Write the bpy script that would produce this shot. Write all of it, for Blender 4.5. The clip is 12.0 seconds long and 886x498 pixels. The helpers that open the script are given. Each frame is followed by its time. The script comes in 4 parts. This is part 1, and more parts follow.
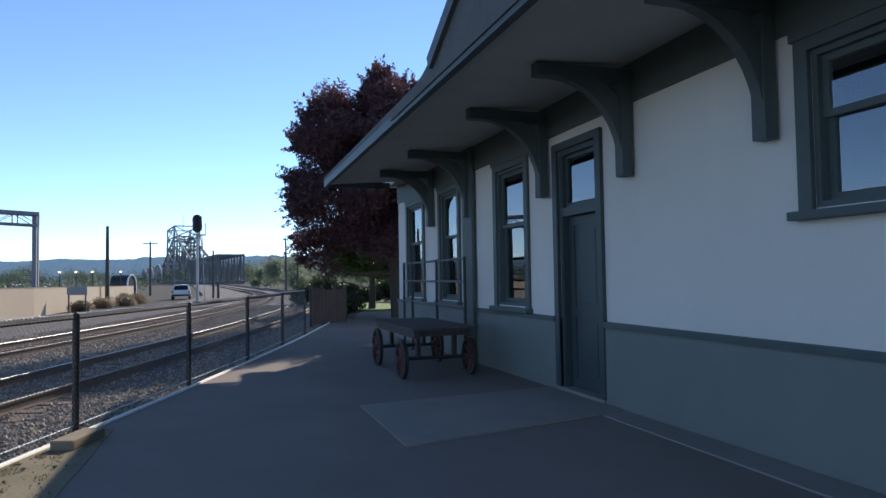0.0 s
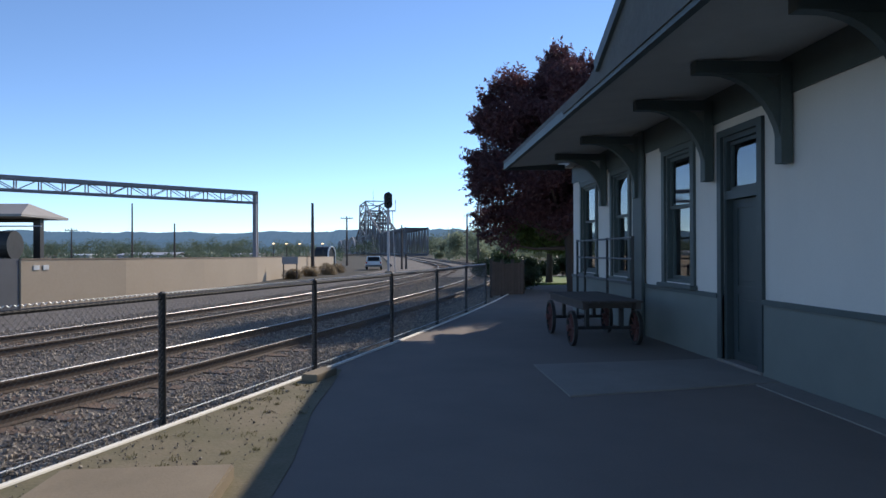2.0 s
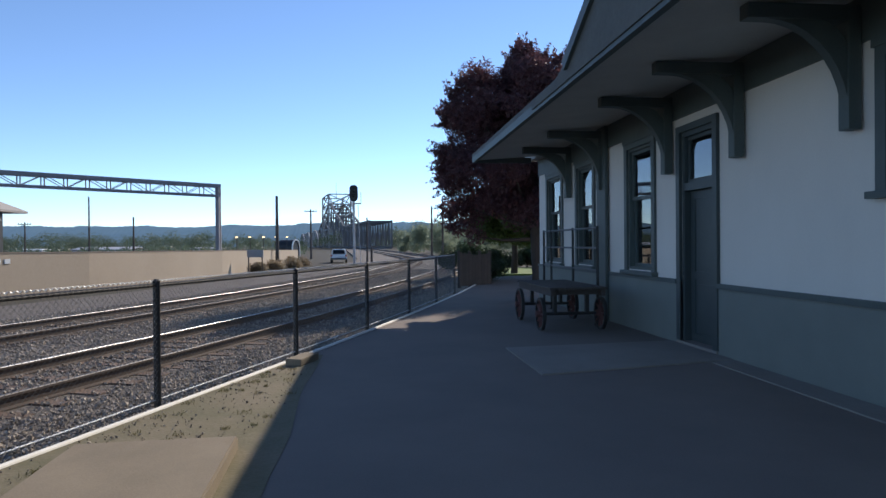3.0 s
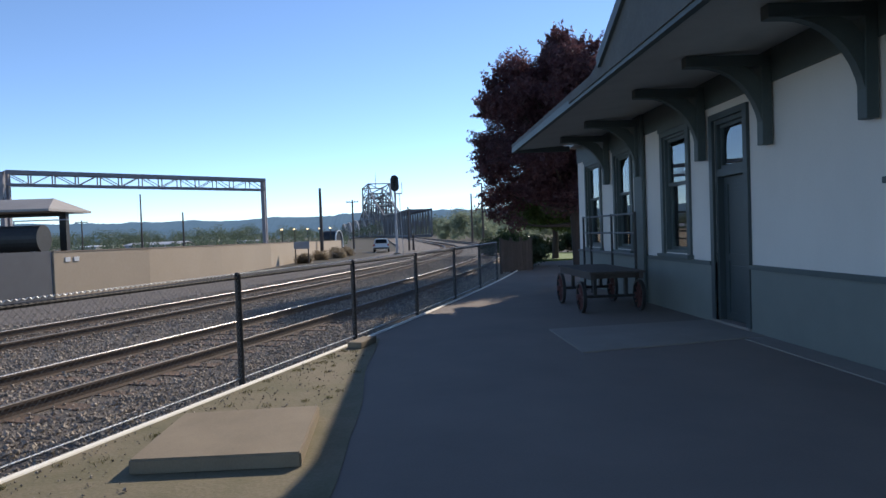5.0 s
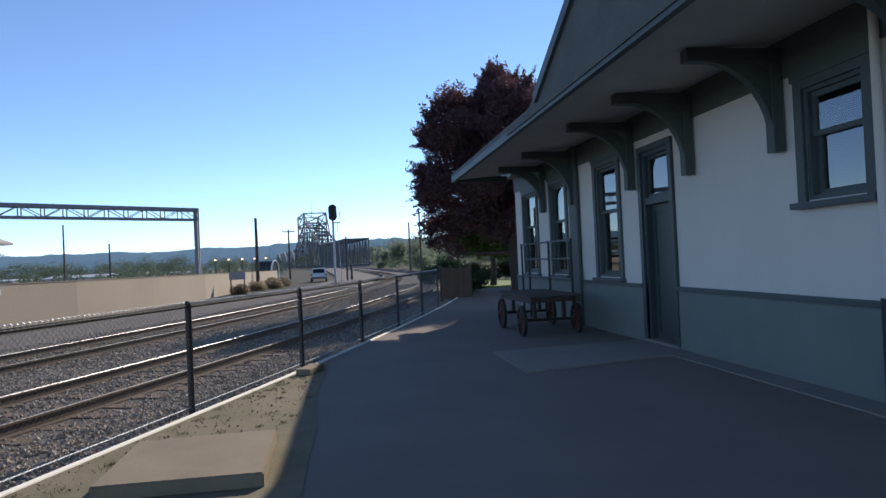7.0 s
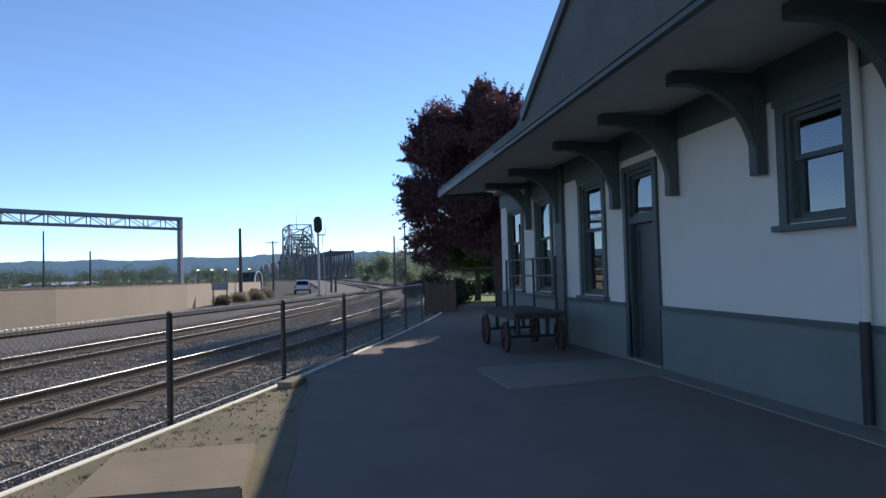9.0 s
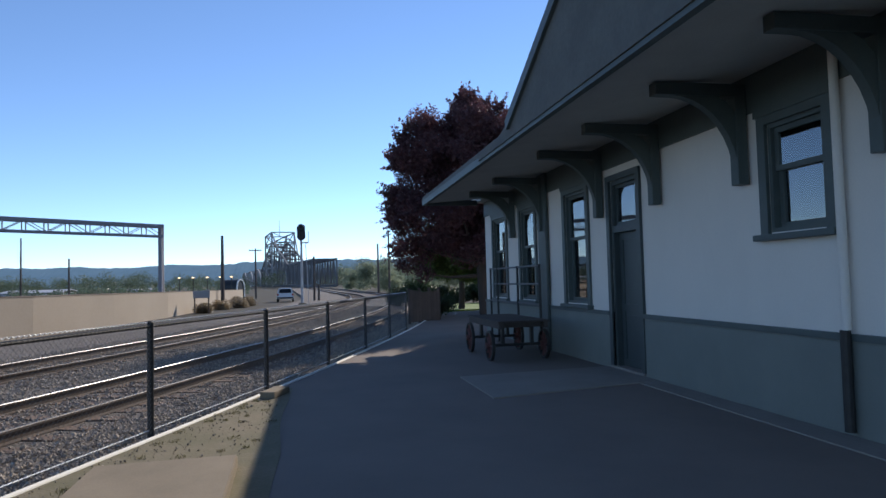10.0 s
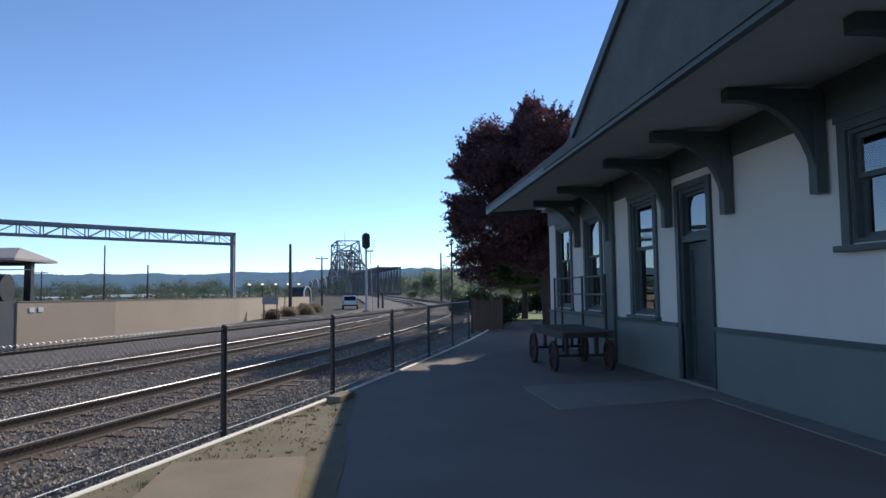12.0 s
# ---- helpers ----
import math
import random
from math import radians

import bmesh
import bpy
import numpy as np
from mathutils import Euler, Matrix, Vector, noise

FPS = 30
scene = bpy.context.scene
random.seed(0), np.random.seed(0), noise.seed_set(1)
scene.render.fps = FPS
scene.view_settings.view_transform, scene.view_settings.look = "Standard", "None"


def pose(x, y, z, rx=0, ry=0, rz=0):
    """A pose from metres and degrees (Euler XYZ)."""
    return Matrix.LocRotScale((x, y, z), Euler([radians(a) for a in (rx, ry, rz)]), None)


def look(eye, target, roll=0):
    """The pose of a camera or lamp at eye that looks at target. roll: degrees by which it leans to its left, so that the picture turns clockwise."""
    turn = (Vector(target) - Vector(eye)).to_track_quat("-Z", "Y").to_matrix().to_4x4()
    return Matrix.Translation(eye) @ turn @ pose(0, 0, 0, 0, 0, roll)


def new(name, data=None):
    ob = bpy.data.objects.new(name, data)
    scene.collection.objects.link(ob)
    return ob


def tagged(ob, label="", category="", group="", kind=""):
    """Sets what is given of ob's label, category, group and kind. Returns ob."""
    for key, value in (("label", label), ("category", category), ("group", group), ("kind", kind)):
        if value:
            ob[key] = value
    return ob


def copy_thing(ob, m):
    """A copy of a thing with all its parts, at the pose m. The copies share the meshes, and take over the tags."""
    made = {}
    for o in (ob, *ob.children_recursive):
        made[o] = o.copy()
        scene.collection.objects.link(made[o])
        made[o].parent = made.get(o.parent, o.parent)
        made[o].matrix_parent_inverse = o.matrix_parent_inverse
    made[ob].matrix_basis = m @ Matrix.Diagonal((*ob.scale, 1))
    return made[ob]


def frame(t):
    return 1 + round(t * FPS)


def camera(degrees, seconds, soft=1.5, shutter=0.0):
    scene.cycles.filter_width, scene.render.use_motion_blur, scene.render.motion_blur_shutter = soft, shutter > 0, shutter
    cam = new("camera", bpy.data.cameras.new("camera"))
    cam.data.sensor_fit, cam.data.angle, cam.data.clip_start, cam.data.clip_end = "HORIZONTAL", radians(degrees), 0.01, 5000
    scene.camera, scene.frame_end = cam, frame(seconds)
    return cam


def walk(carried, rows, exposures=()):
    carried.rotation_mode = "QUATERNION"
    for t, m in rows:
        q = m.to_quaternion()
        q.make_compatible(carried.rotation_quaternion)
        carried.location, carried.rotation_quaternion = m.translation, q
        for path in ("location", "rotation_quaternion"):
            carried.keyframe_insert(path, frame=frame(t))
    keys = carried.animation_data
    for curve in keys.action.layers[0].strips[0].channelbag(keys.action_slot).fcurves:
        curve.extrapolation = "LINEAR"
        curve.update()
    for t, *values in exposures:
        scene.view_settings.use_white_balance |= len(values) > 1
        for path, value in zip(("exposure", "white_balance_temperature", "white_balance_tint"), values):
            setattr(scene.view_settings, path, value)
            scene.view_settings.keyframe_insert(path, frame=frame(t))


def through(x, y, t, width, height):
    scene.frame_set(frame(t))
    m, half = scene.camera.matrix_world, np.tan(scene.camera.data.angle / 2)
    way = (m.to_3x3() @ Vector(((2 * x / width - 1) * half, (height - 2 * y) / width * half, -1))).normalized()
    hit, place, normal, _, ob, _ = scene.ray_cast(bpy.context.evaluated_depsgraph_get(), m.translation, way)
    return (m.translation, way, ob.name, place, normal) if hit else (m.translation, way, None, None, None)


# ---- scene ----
cam = camera(67.8, 12.0)
PATH = [
    (0, (-4.382, -6.862, 1.573), (-3.75, -4.966, 1.656), -0.9),
    (0.5, (-4.521, -7.172, 1.542), (-4.098, -5.221, 1.664), 0.4),
    (1, (-4.6, -7.488, 1.594), (-4.3, -5.515, 1.734), 1.0),
    (1.5, (-4.614, -7.811, 1.614), (-4.472, -5.817, 1.661), 0.5),
    (2, (-4.566, -8.155, 1.626), (-4.463, -6.157, 1.634), -0.2),
    (2.5, (-4.645, -8.331, 1.593), (-4.51, -6.335, 1.593), -0.5),
    (3, (-4.778, -8.571, 1.574), (-4.565, -6.582, 1.56), -0.5),
    (3.5, (-4.807, -8.895, 1.606), (-4.672, -6.9, 1.585), -0.5),
    (3.7, (-4.819, -9.017, 1.586), (-4.751, -7.018, 1.564), -0.4),
    (5.3, (-4.99, -9.466, 1.632), (-4.865, -7.471, 1.577), -3.0),
    (5.5, (-5.037, -9.586, 1.587), (-4.814, -7.599, 1.563), -3.0),
    (6, (-5.071, -9.6, 1.614), (-4.769, -7.623, 1.61), -3.0),
    (6.5, (-5.081, -9.597, 1.602), (-4.792, -7.618, 1.616), -2.9),
    (8.5, (-5.098, -9.588, 1.619), (-4.79, -7.613, 1.673), -1.7),
    (9, (-5.095, -9.601, 1.611), (-4.765, -7.63, 1.682), -1.5),
    (9.5, (-5.09, -9.587, 1.618), (-4.738, -7.62, 1.702), -1.6),
    (10, (-5.106, -9.581, 1.624), (-4.727, -7.62, 1.717), -1.5),
    (10.5, (-5.117, -9.583, 1.61), (-4.736, -7.623, 1.72), -1.3),
    (11, (-5.136, -9.602, 1.62), (-4.837, -7.628, 1.74), -0.7),
    (11.5, (-5.121, -9.589, 1.619), (-4.878, -7.608, 1.744), -0.7),
    (12, (-5.128, -9.618, 1.613), (-4.937, -7.632, 1.738), -0.8),
]
walk(cam, [(t, look(e, a, r)) for t, e, a, r in PATH], [(0, 0.62, 6500, 10), (0.6, 0.44, 6450, 10), (1.4, 0.32, 6400, 10), (3.5, 0.43, 6600, 10), (6, 0.44, 6600, 10), (9, 0.38, 6450, 10), (11.5, 0.32, 6400, 10), (12, 0.32, 6400, 10)])
# ---- world and sun ----
SUN = Vector((0.909, 1.347, 1.0)).normalized()
world = bpy.data.worlds.new("world")
scene.world = world
world.use_nodes = True
wt = world.node_tree
sky = wt.nodes.new("ShaderNodeTexSky")
sky.sky_type = "NISHITA"
sky.sun_disc = False
sky.sun_elevation = math.asin(SUN.z)
sky.sun_rotation = math.atan2(SUN.x, SUN.y)
sky.air_density, sky.dust_density, sky.ozone_density = 0.65, 0.0, 4.2
wt.links.new(sky.outputs[0], wt.nodes["Background"].inputs[0])
wt.nodes["Background"].inputs[1].default_value = 0.15
sun_data = bpy.data.lights.new("sun", "SUN")
sun_data.energy, sun_data.angle, sun_data.color = 3.7, radians(0.53), (1.0, 0.9, 0.78)
sun = new("sun", sun_data)
sun.matrix_world = look(SUN * 60, (0, 0, 0))


# ---- materials ----
def mat(name, color, other=None, rough=0.75, metal=0.0, scale=1.2, fine=25.0, bump=0.25, depth=0.01, spread=0.35, vary=0.0, spec=0.5, stretch=(1, 1, 1)):
    """Two colours mixed by a broad and a fine noise in world space, with fine relief."""
    m = bpy.data.materials.new(name)
    m.use_nodes = True
    nt = m.node_tree
    n, l = nt.nodes, nt.links
    b = n["Principled BSDF"]
    other = other or tuple(c * 0.72 for c in color)
    geo = n.new("ShaderNodeNewGeometry")
    mp = n.new("ShaderNodeMapping")
    mp.inputs["Scale"].default_value = stretch
    l.new(geo.outputs["Position"], mp.inputs["Vector"])
    big = n.new("ShaderNodeTexNoise")
    big.inputs["Scale"].default_value, big.inputs["Detail"].default_value, big.inputs["Roughness"].default_value = scale, 6, 0.6
    small = n.new("ShaderNodeTexNoise")
    small.inputs["Scale"].default_value, small.inputs["Detail"].default_value = fine, 4
    l.new(mp.outputs[0], big.inputs["Vector"])
    l.new(mp.outputs[0], small.inputs["Vector"])
    add = n.new("ShaderNodeMath")
    add.operation = "MULTIPLY_ADD"
    l.new(small.outputs["Fac"], add.inputs[0])
    add.inputs[1].default_value = 0.5
    l.new(big.outputs["Fac"], add.inputs[2])
    rng = n.new("ShaderNodeMapRange")
    rng.inputs["From Min"].default_value, rng.inputs["From Max"].default_value = 0.75 - spread, 0.75 + spread
    l.new(add.outputs[0], rng.inputs["Value"])
    mix = n.new("ShaderNodeMix")
    mix.data_type = "RGBA"
    mix.inputs[6].default_value, mix.inputs[7].default_value = (*other, 1), (*color, 1)
    l.new(rng.outputs[0], mix.inputs[0])
    out = mix.outputs[2]
    if vary:
        info = n.new("ShaderNodeObjectInfo")
        island = n.new("ShaderNodeNewGeometry")
        plus = n.new("ShaderNodeMath")
        plus.operation = "ADD"
        l.new(info.outputs["Random"], plus.inputs[0])
        l.new(island.outputs["Random Per Island"], plus.inputs[1])
        vr = n.new("ShaderNodeMapRange")
        vr.inputs["From Max"].default_value = 2.0
        vr.inputs["To Min"].default_value, vr.inputs["To Max"].default_value = 1 - vary, 1 + vary
        l.new(plus.outputs[0], vr.inputs["Value"])
        hsv = n.new("ShaderNodeHueSaturation")
        l.new(vr.outputs[0], hsv.inputs["Value"])
        l.new(out, hsv.inputs["Color"])
        out = hsv.outputs[0]
    l.new(out, b.inputs["Base Color"])
    b.inputs["Roughness"].default_value, b.inputs["Metallic"].default_value = rough, metal
    b.inputs["Specular IOR Level"].default_value = spec
    if bump:
        bp = n.new("ShaderNodeBump")
        bp.inputs["Strength"].default_value, bp.inputs["Distance"].default_value = bump, depth
        l.new(add.outputs[0], bp.inputs["Height"])
        l.new(bp.outputs[0], b.inputs["Normal"])
    return m


def leaf_mat(name, color, other, vary=0.5, through=0.3):
    m = mat(name, color, other, rough=0.5, scale=0.8, fine=6, bump=0, vary=vary)
    n, l = m.node_tree.nodes, m.node_tree.links
    b = n["Principled BSDF"]
    tr = n.new("ShaderNodeBsdfTranslucent")
    ms = n.new("ShaderNodeMixShader")
    ms.inputs[0].default_value = through
    l.new(b.inputs["Base Color"].links[0].from_socket, tr.inputs["Color"])
    l.new(b.outputs[0], ms.inputs[1])
    l.new(tr.outputs[0], ms.inputs[2])
    l.new(ms.outputs[0], n["Material Output"].inputs[0])
    return m


def glass_mat(name):
    m = bpy.data.materials.new(name)
    m.use_nodes = True
    n, l = m.node_tree.nodes, m.node_tree.links
    n.remove(n["Principled BSDF"])
    clear = n.new("ShaderNodeBsdfTransparent")
    clear.inputs[0].default_value = (0.75, 0.8, 0.78, 1)
    gloss = n.new("ShaderNodeBsdfGlossy")
    gloss.inputs["Roughness"].default_value = 0.01
    gloss.inputs["Color"].default_value = (0.95, 0.97, 1, 1)
    fr = n.new("ShaderNodeFresnel")
    fr.inputs[0].default_value = 2.6
    ms = n.new("ShaderNodeMixShader")
    l.new(fr.outputs[0], ms.inputs[0])
    l.new(clear.outputs[0], ms.inputs[1])
    l.new(gloss.outputs[0], ms.inputs[2])
    l.new(ms.outputs[0], n["Material Output"].inputs[0])
    return m


def glow_mat(name, color, power):
    m = bpy.data.materials.new(name)
    m.use_nodes = True
    b = m.node_tree.nodes["Principled BSDF"]
    b.inputs["Base Color"].default_value = (*color, 1)
    b.inputs["Emission Color"].default_value = (*color, 1)
    b.inputs["Emission Strength"].default_value = power
    return m


M_ASPHALT = mat("asphalt", (0.225, 0.18, 0.15), (0.155, 0.126, 0.107), rough=0.9, scale=0.7, fine=60, bump=0.5, depth=0.006)
M_DIRT = mat("verge_dirt", (0.215, 0.175, 0.115), (0.13, 0.118, 0.062), rough=0.95, scale=1.6, fine=35, bump=0.6, depth=0.015, spread=0.22)
M_GROUND = mat("far_ground", (0.115, 0.104, 0.088), (0.07, 0.067, 0.054), rough=0.95, scale=0.08, fine=2, bump=0.3, depth=0.05, spec=0.1)
M_GRASS = mat("lawn", (0.15, 0.22, 0.035), (0.075, 0.13, 0.02), rough=0.9, scale=0.6, fine=30, bump=0.6, depth=0.03)
M_BALLAST = mat("ballast_bed", (0.2, 0.172, 0.148), (0.085, 0.073, 0.063), rough=0.95, scale=6, fine=30, bump=1.0, depth=0.05, spread=0.25)
M_STONE = mat("ballast_stone", (0.43, 0.365, 0.29), (0.16, 0.133, 0.108), rough=0.85, scale=4, fine=60, bump=0.3, vary=0.75)
M_CONCRETE = mat("concrete", (0.275, 0.22, 0.15), (0.18, 0.143, 0.096), rough=0.9, scale=1.5, fine=50, bump=0.5, depth=0.006, stretch=(1.6, 1, 1))
M_SLAB = mat("door_slab_concrete", (0.30, 0.26, 0.225), (0.21, 0.183, 0.16), rough=0.9, scale=1.2, fine=40, bump=0.35, depth=0.005)
M_KERB = mat("kerb_paint", (0.92, 0.89, 0.8), (0.78, 0.73, 0.62), rough=0.8, scale=3, fine=30, bump=0.4, spread=0.5)
M_SAND = mat("sand_wall", (0.45, 0.365, 0.275), (0.38, 0.305, 0.225), rough=0.95, scale=0.25, fine=9, bump=0.2)
M_SAND_COPING = mat("weathered_coping", (0.3, 0.235, 0.18), (0.2, 0.155, 0.12), rough=0.95, scale=0.6, fine=9, bump=0.3)
M_WALL = mat("wall_render", (0.76, 0.70, 0.63), (0.65, 0.6, 0.54), rough=0.85, scale=0.9, fine=70, bump=0.35, depth=0.004, stretch=(1, 1, 0.5))
M_DADO = mat("dado_green", (0.2, 0.212, 0.19), (0.155, 0.166, 0.15), rough=0.7, scale=1.2, fine=70, bump=0.35, depth=0.004)
M_TRIM = mat("trim_green", (0.085, 0.105, 0.10), (0.06, 0.076, 0.073), rough=0.55, scale=3, fine=40, bump=0.15, depth=0.003)
M_DOOR = mat("door_green", (0.055, 0.07, 0.07), (0.04, 0.052, 0.053), rough=0.5, scale=3, fine=40, bump=0.15, depth=0.003)
M_SOFFIT = mat("soffit_boards", (0.5, 0.5, 0.46), (0.4, 0.4, 0.37), rough=0.7, scale=2, fine=40, bump=0.2, depth=0.003)
M_ROOF = mat("roof_shingle", (0.15, 0.15, 0.135), (0.09, 0.092, 0.085), rough=0.9, scale=2, fine=20, bump=0.5)
M_IRON = mat("black_iron", (0.05, 0.048, 0.046), (0.03, 0.028, 0.027), rough=0.55, metal=0.4, scale=8, fine=60, bump=0.1)
M_GALV = mat("galvanised_wire", (0.85, 0.84, 0.82), (0.66, 0.66, 0.65), rough=0.38, metal=0.75, scale=8, fine=60, bump=0)
M_NET = mat("dull_chain_wire", (0.17, 0.165, 0.16), (0.10, 0.097, 0.095), rough=0.5, metal=0.5, scale=8, fine=60, bump=0)
M_GANTRY = mat("gantry_steel", (0.26, 0.245, 0.26), (0.18, 0.17, 0.185), rough=0.6, metal=0.1, scale=1, fine=10, bump=0.1)
M_CANOPY = mat("canopy_sheet", (0.36, 0.33, 0.30), (0.27, 0.245, 0.225), rough=0.7, scale=0.8, fine=12, bump=0.1)
M_RAIL = mat("rail_side", (0.125, 0.092, 0.072), (0.075, 0.058, 0.05), rough=0.8, metal=0.2, scale=5, fine=60, bump=0.2)
M_RAILTOP = mat("rail_head", (0.42, 0.4, 0.385), (0.26, 0.245, 0.235), rough=0.42, metal=1.0, scale=1, fine=30, bump=0, stretch=(1, 0.1, 1))
M_RAILDULL = mat("rail_head_dull", (0.2, 0.185, 0.17), (0.13, 0.115, 0.105), rough=0.6, metal=0.6, scale=1, fine=30, bump=0, stretch=(1, 0.1, 1))
M_TIE = mat("sleeper_wood", (0.13, 0.085, 0.055), (0.06, 0.045, 0.035), rough=0.9, scale=3, fine=30, bump=0.5, vary=0.35)
M_TIE_ORANGE = mat("sleeper_rust", (0.165, 0.108, 0.076), (0.09, 0.065, 0.05), rough=0.9, scale=3, fine=30, bump=0.5, vary=0.35)
M_STEEL = mat("grey_steel", (0.5, 0.49, 0.5), (0.38, 0.37, 0.38), rough=0.55, metal=0.3, scale=1, fine=10, bump=0.1)
# bridge steel in two tones, lightened: haze of distance put into the colour
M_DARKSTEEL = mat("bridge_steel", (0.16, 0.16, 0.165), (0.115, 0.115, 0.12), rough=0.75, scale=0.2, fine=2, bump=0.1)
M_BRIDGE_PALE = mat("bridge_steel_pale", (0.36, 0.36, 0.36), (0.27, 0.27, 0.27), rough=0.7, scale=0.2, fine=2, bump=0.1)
M_POLE = mat("pole_wood", (0.11, 0.09, 0.075), (0.07, 0.055, 0.05), rough=0.9, scale=1, fine=20, bump=0.3)
M_BARK = mat("bark", (0.085, 0.065, 0.055), (0.045, 0.035, 0.03), rough=0.95, scale=5, fine=30, bump=0.8, depth=0.02, stretch=(1, 1, 0.25))
M_CARTWOOD = mat("cart_wood", (0.085, 0.066, 0.055), (0.05, 0.04, 0.035), rough=0.8, scale=3, fine=40, bump=0.3, vary=0.2)
M_RUSTRED = mat("cart_iron_red", (0.14, 0.05, 0.045), (0.08, 0.035, 0.03), rough=0.7, scale=6, fine=60, bump=0.2)
# room darkness put into the colour of the surfaces behind the glass
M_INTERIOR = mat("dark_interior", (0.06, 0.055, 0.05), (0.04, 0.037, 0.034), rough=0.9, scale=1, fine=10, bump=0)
# the ridge's blue haze is put into its colour and a faint glow
M_HILL = mat("far_hill_haze", (0.07, 0.10, 0.11), (0.035, 0.06, 0.07), rough=1, scale=0.02, fine=0.12, bump=0, spec=0)
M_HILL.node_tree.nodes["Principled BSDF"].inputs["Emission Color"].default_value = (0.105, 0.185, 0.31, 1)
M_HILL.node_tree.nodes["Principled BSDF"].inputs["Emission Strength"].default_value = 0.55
# far leaves greyed and evened: haze of distance put into the colour
M_FARTREE = leaf_mat("far_hazed_foliage", (0.125, 0.165, 0.11), (0.095, 0.13, 0.085), 0.18, 0.5)
# riverside leaves paled towards grey, carrying the air's haze in their colour
M_WILLOW = leaf_mat("riverside_hazed_foliage", (0.26, 0.3, 0.21), (0.19, 0.23, 0.155), 0.25, 0.55)
M_PLUM = leaf_mat("plum_leaf", (0.15, 0.06, 0.062), (0.075, 0.043, 0.052), 0.5, 0.42)
M_GREENLEAF = leaf_mat("green_leaf", (0.16, 0.22, 0.05), (0.06, 0.11, 0.03))
M_SHRUB = leaf_mat("shrub_leaf", (0.05, 0.075, 0.03), (0.03, 0.05, 0.025))
M_MOSS = leaf_mat("moss_blade", (0.22, 0.19, 0.10), (0.14, 0.135, 0.06), 0.4, 0.4)
M_DRY = leaf_mat("dry_brush", (0.30, 0.235, 0.15), (0.18, 0.14, 0.09), 0.4, 0.4)
M_WHITE = mat("white_paint", (0.75, 0.75, 0.74), (0.65, 0.65, 0.64), rough=0.35, scale=2, fine=30, bump=0)
M_TYRE = mat("tyre_rubber", (0.025, 0.025, 0.025), rough=0.8, scale=5, fine=30, bump=0.1)
M_CARGLASS = mat("car_glass", (0.03, 0.035, 0.04), rough=0.1, scale=3, fine=10, bump=0)
M_RED = mat("red_plastic", (0.45, 0.03, 0.02), rough=0.3, scale=3, fine=10, bump=0)
M_BLACK = mat("signal_black", (0.02, 0.02, 0.022), rough=0.5, scale=3, fine=20, bump=0.1)
M_WARMGLOW = glow_mat("warm_head_glow", (1.0, 0.7, 0.35), 2.5)
M_GLASS = glass_mat("window_glass")


# ---- mesh helpers ----
def box(bm, x0, x1, y0, y1, z0, z1, m=None):
    vs = [bm.verts.new((x, y, z)) for z in (z0, z1) for y in (y0, y1) for x in (x0, x1)]
    if m is not None:
        for v in vs:
            v.co = m @ v.co
    for f in ((0, 2, 3, 1), (4, 5, 7, 6), (0, 1, 5, 4), (2, 6, 7, 3), (0, 4, 6, 2), (1, 3, 7, 5)):
        bm.faces.new([vs[i] for i in f])


def bevel_box(bm, x0, x1, y0, y1, z0, z1, r=0.01, m=None):
    b2 = bmesh.new()
    box(b2, x0, x1, y0, y1, z0, z1)
    bmesh.ops.bevel(b2, geom=b2.edges[:], offset=r, segments=2, affect="EDGES", profile=0.7)
    merge(bm, b2, m)


def merge(bm, b2, m=None):
    idx = {}
    for v in b2.verts:
        idx[v] = bm.verts.new(m @ v.co if m is not None else v.co)
    for f in b2.faces:
        bm.faces.new([idx[v] for v in f.verts])
    b2.free()


def rod(bm, a, b, r0, r1=None, n=8, caps=True):
    a, b = Vector(a), Vector(b)
    r1 = r0 if r1 is None else r1
    q = (b - a).to_track_quat("Z", "Y")
    rings = []
    for p, r in ((a, r0), (b, r1)):
        rings.append([bm.verts.new(p + q @ Vector((math.cos(2 * math.pi * i / n) * r, math.sin(2 * math.pi * i / n) * r, 0))) for i in range(n)])
    for i in range(n):
        j = (i + 1) % n
        bm.faces.new((rings[0][i], rings[0][j], rings[1][j], rings[1][i]))
    if caps:
        bm.faces.new(rings[0][::-1])
        bm.faces.new(rings[1])


def beam(bm, a, b, w, h=None):
    """A square bar from a to b."""
    a, b = Vector(a), Vector(b)
    h = w if h is None else h
    d = b - a
    q = d.to_track_quat("Y", "Z").to_matrix().to_4x4()
    box(bm, -w / 2, w / 2, 0, d.length, -h / 2, h / 2, Matrix.Translation(a) @ q)


def prism(bm, outline, z0, z1):
    """An outline of x, y points, lifted from z0 to z1."""
    lo = [bm.verts.new((x, y, z0)) for x, y in outline]
    hi = [bm.verts.new((x, y, z1)) for x, y in outline]
    n = len(lo)
    bm.faces.new(lo[::-1])
    bm.faces.new(hi)
    for i in range(n):
        bm.faces.new((lo[i], lo[(i + 1) % n], hi[(i + 1) % n], hi[i]))


